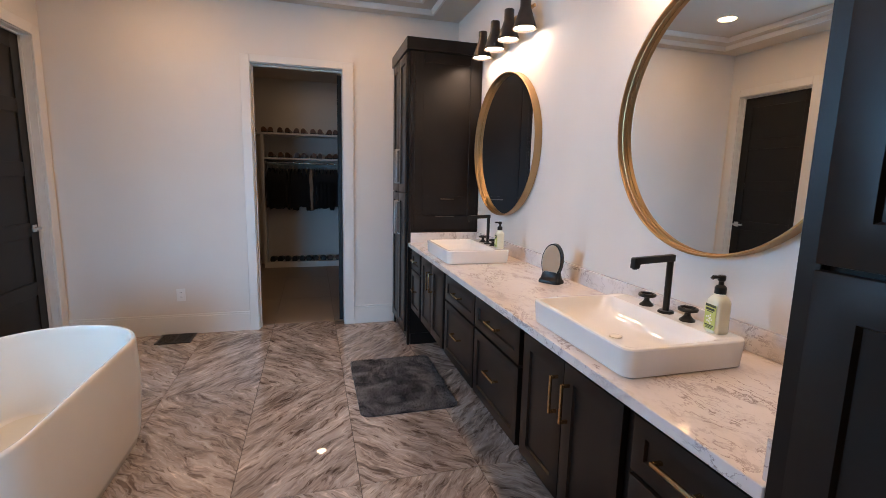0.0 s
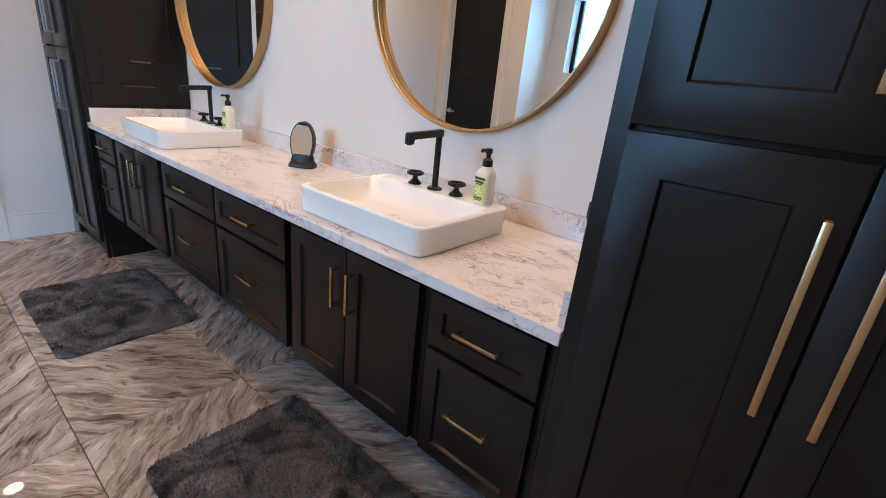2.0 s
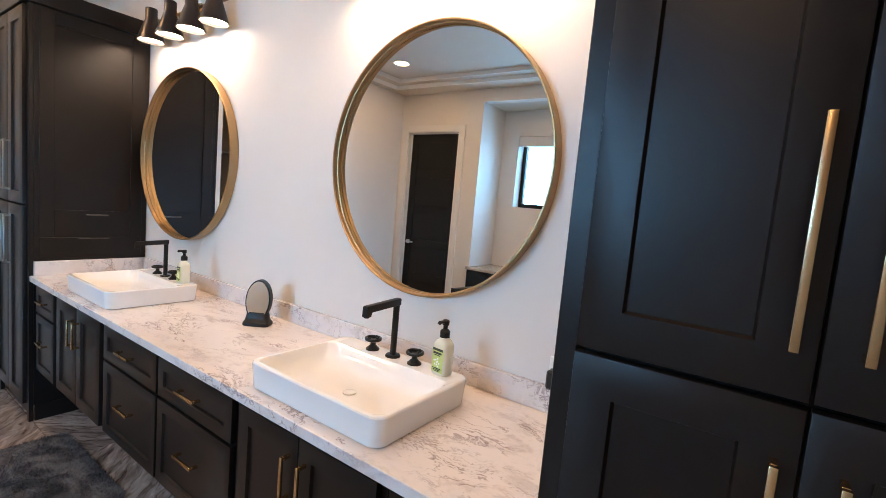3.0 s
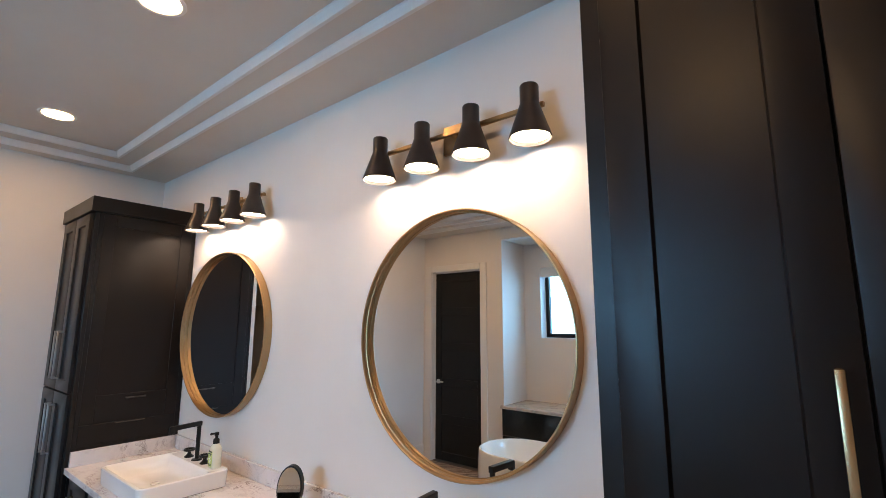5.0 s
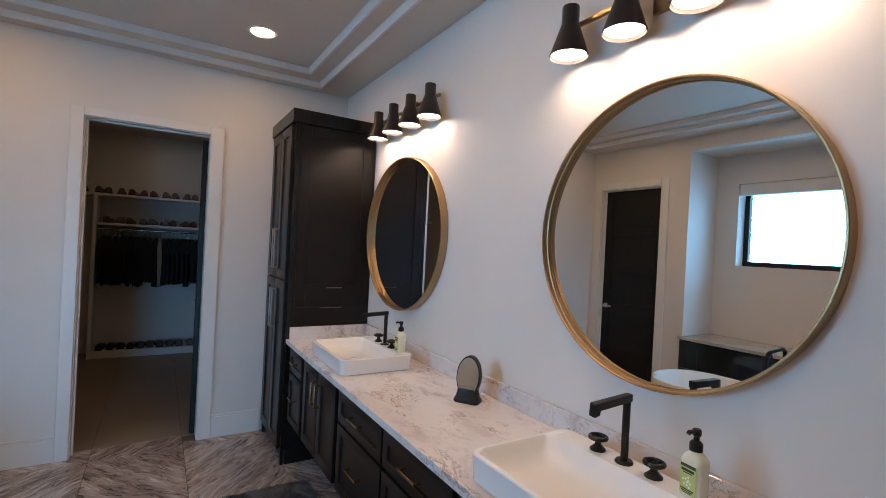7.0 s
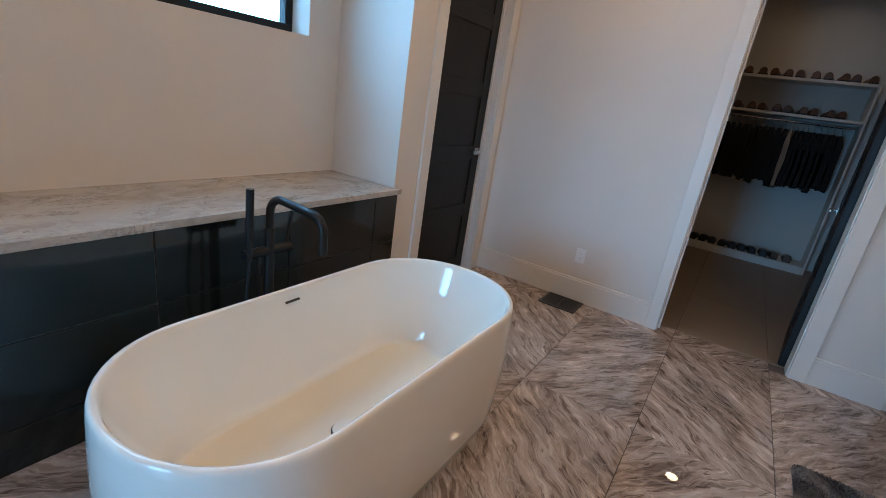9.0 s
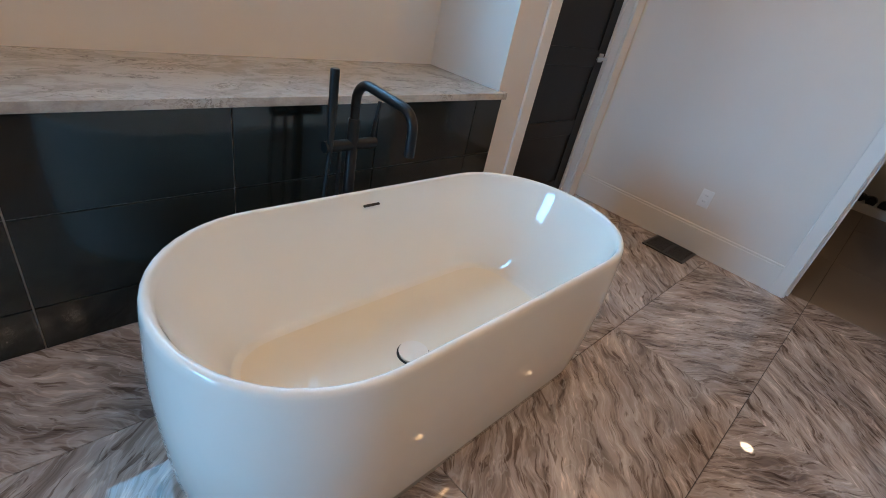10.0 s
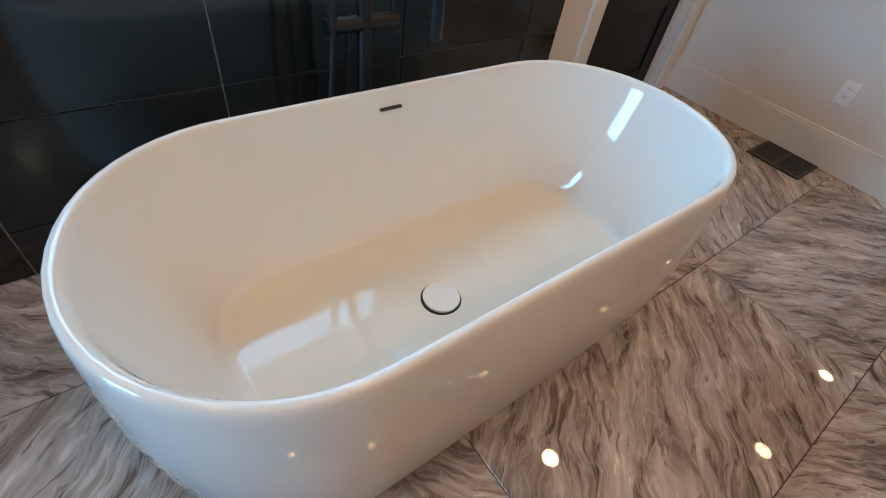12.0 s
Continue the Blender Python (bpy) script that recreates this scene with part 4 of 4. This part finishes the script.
# ---- closet fittings ----
SY0, SY1 = 7.0, CY1
closet = thing("closet_shelving", "white painted closet shelving with upright panel", "shelving")
part("shelf", boxes((CX0 + 0.002, -0.835, SY0, SY1 - 0.002, 2.055, 2.085), bevel=0.002), TRIM, closet)
part("shelf", boxes((-2.088, -0.835, SY0, SY1 - 0.002, 1.685, 1.715), bevel=0.002), TRIM, closet)
part("upright", boxes((-0.833, -0.810, SY0 - 0.002, SY1 - 0.002, 0, 2.085), bevel=0.002), TRIM, closet)
part("upright", boxes((-2.130, -2.090, SY0 - 0.002, SY1 - 0.002, 0, 2.054), bevel=0.002), TRIM, closet)
part("base_shelf", boxes((-2.088, -0.835, SY0 + 0.02, SY1 - 0.002, 0.0, 0.090), bevel=0.002), TRIM, closet)
part("base_trim", boxes((-2.088, -0.835, SY0, SY0 + 0.018, 0.0, 0.090), bevel=0.002), TRIM, closet)
rod = thing("closet_rod", "chrome hanging rod under the closet shelf", "rod", 0, SY0 + 0.14, 1.64)
part("rod_bar", tube(B(), [(-2.089, 0, 0), (-0.836, 0, 0)], 0.014, 14), CHROME, rod)


def garment(x, w, z0, material, seed, label):
    """A folded garment on a hanger: a hanging sheet with soft pleats and an uneven hem."""
    rng = random.Random(seed)
    g = thing("garment", label, "clothes", x, SY0 + 0.14, 1.64, "hanging clothes")
    n, m = 14, 6
    loops = []
    top = 1.55
    for i in range(m + 1):
        f = i / m
        z = top + (z0 - top) * f
        ring_pts = []
        for k in range(2 * n):
            u = (k if k < n else 2 * n - 1 - k) / (n - 1)
            side = 1 if k < n else -1
            px = side * (0.35 + 0.65 * min(1, f * 4)) * w * (0.5 + 0.14 * math.sin(u * 11 + seed))
            hem = rng.uniform(-0.035, 0.02) if i == m else 0
            ring_pts.append((px + 0.006 * math.sin(f * 8 + u * 9 + seed), (u - 0.5) * (0.40 - 0.12 * (1 - min(1, f * 5))), z + hem - 1.64))
        loops.append(ring_pts)
    part("cloth", skin(B(), loops), material, g)
    part("hanger", tube(B(), [(0, -0.17, -0.09), (0, 0, -0.035), (0, 0, 0.008), (0, 0.012, 0.018), (0, 0.02, 0.006)], 0.003, 8), CHROME, g, "thin wire hanger")
    return g


rng = random.Random(11)
x = -2.03
while x < -0.90:
    w = rng.uniform(0.045, 0.075)
    tan = -1.43 < x < -1.36
    garment(x, w, rng.uniform(0.92, 0.99), CLOTH_TAN if tan else CLOTH, int(x * 1000) % 997,
            "tan cloth trousers on a wire hanger" if tan else "black cloth garment on a wire hanger")
    x += w * 0.95


def shoe(material, label, group):
    """A low shoe: a lofted upper on a sole with a small heel, toe along +y."""
    s = tagged(new("shoe"), label, "shoe", group)
    s.scale = (1.3, 1.1, 0.95)
    rows = [(0.000, 0.026, 0.066), (0.012, 0.031, 0.072), (0.06, 0.030, 0.064), (0.11, 0.034, 0.056), (0.17, 0.041, 0.048), (0.22, 0.038, 0.038), (0.25, 0.024, 0.028), (0.262, 0.010, 0.018)]
    loops = []
    for y, hw, h in rows:
        loops.append([(hw * math.cos(a), y, 0.018 + max(0.0, math.sin(a)) ** 0.7 * h) for a in [math.pi * k / 8 for k in range(9)]])
    part("upper", skin(B(), loops), material, s, smooth=60)
    base = [[(k * hw * 1.04, y, z) for k, z in ((1, 0.018), (1, 0.008), (-1, 0.008), (-1, 0.018))] for y, hw, _ in rows]
    bm = skin(B(), base)
    box(bm, -0.026, 0.026, 0.002, 0.055, 0, 0.009)
    part("sole", bm, SHOE_BLACK, s, "dark sole")
    return s


first = shoe(SHOE_BROWN, "brown leather shoe on a closet shelf", "brown shoes")
black = shoe(SHOE_BLACK, "black leather shoe on the closet base shelf", "black shoes")


def row_of_shoes(source, xs, z, rng):
    for x in xs:
        m = pose(x + rng.uniform(-0.008, 0.008), SY0 + 0.035 + rng.uniform(0, 0.02), z, 0, 0, rng.uniform(-7, 7))
        copy_thing(source, m)


xs = [-2.48 + 0.122 * k + (0.022 if k % 2 else 0) for k in range(14)]
row_of_shoes(first, xs, 2.0855, rng)
row_of_shoes(first, [v for v in xs if -2.03 < v < -0.95], 1.7155, rng)
row_of_shoes(black, [-2.02 + 0.112 * k for k in range(7)], 0.0905, rng)
row_of_shoes(first, [-1.12 + 0.115 * k for k in range(2)], 0.0905, rng)
first.location = (-2.62, SY0 + 0.04, 2.0855)
black.location = (-1.236, SY0 + 0.045, 0.0905)

# ---- tiles: floor, bench face ----
floor_ob = bpy.data.objects["floor"]


def laid_tile(name, x0, x1, y0, y1, z0, z1, material, parent, gap=0.0015):
    bm = B()
    box(bm, x0 + gap * (x1 - x0 > 0.05), x1 - gap * (x1 - x0 > 0.05), y0 + gap, y1 - gap, z0 + gap * (z1 - z0 > 0.05), z1 - gap * (z1 - z0 > 0.05), 0.001)
    return part(name, bm, material, parent)


cols = [X_L - 0.001, -2.955, -2.352, -1.775, -1.198, -0.600, -0.001]
rows = [-2.70, -2.125, -0.935, 0.255, 1.445, 2.635, 3.825]
for a in range(6):
    for b in range(6):
        laid_tile("tile", cols[a], cols[a + 1], rows[b], rows[b + 1], -0.008, 0.0, FLOOR_B if (a + b) % 2 == 0 else FLOOR_A, floor_ob)
    laid_tile("tile", cols[a], cols[a + 1], 3.825, Y_N - 0.001 if a not in (2, 3) else 4.05, -0.008, 0.0, FLOOR_B if a % 2 == 0 else FLOOR_A, floor_ob)
ccols = [-3.30, -2.955, -2.352, -1.775, -1.198, -0.600, -0.01, 0.25]
crows = [4.05, 5.015, 6.205, 7.35]
for a in range(7):
    for b in range(3):
        laid_tile("tile", ccols[a], ccols[a + 1], crows[b], crows[b + 1], -0.008, 0.0, CLOSET_FLOOR, floor_ob)

bench_wall = structure("wall_bench", boxes((NIX + 0.001, BX - 0.009, NI0 + 0.001, NI1 - 0.001, 0, 0.768), (X_L + 0.0005, BX - 0.009, NI1 + 0.001, NI1 + 0.018, 0, 0.768)), GROUT_DARK)
ys = [NI0, 0.668, 1.286, 1.889, 2.489, NI1 + 0.02]
zs = [0.0, 0.165, 0.472, 0.769]
for a in range(5):
    for b in range(3):
        laid_tile("tile", BX - 0.010, BX, ys[a], ys[a + 1], zs[b], zs[b + 1], TILE_DARK, bench_wall, 0.0024)
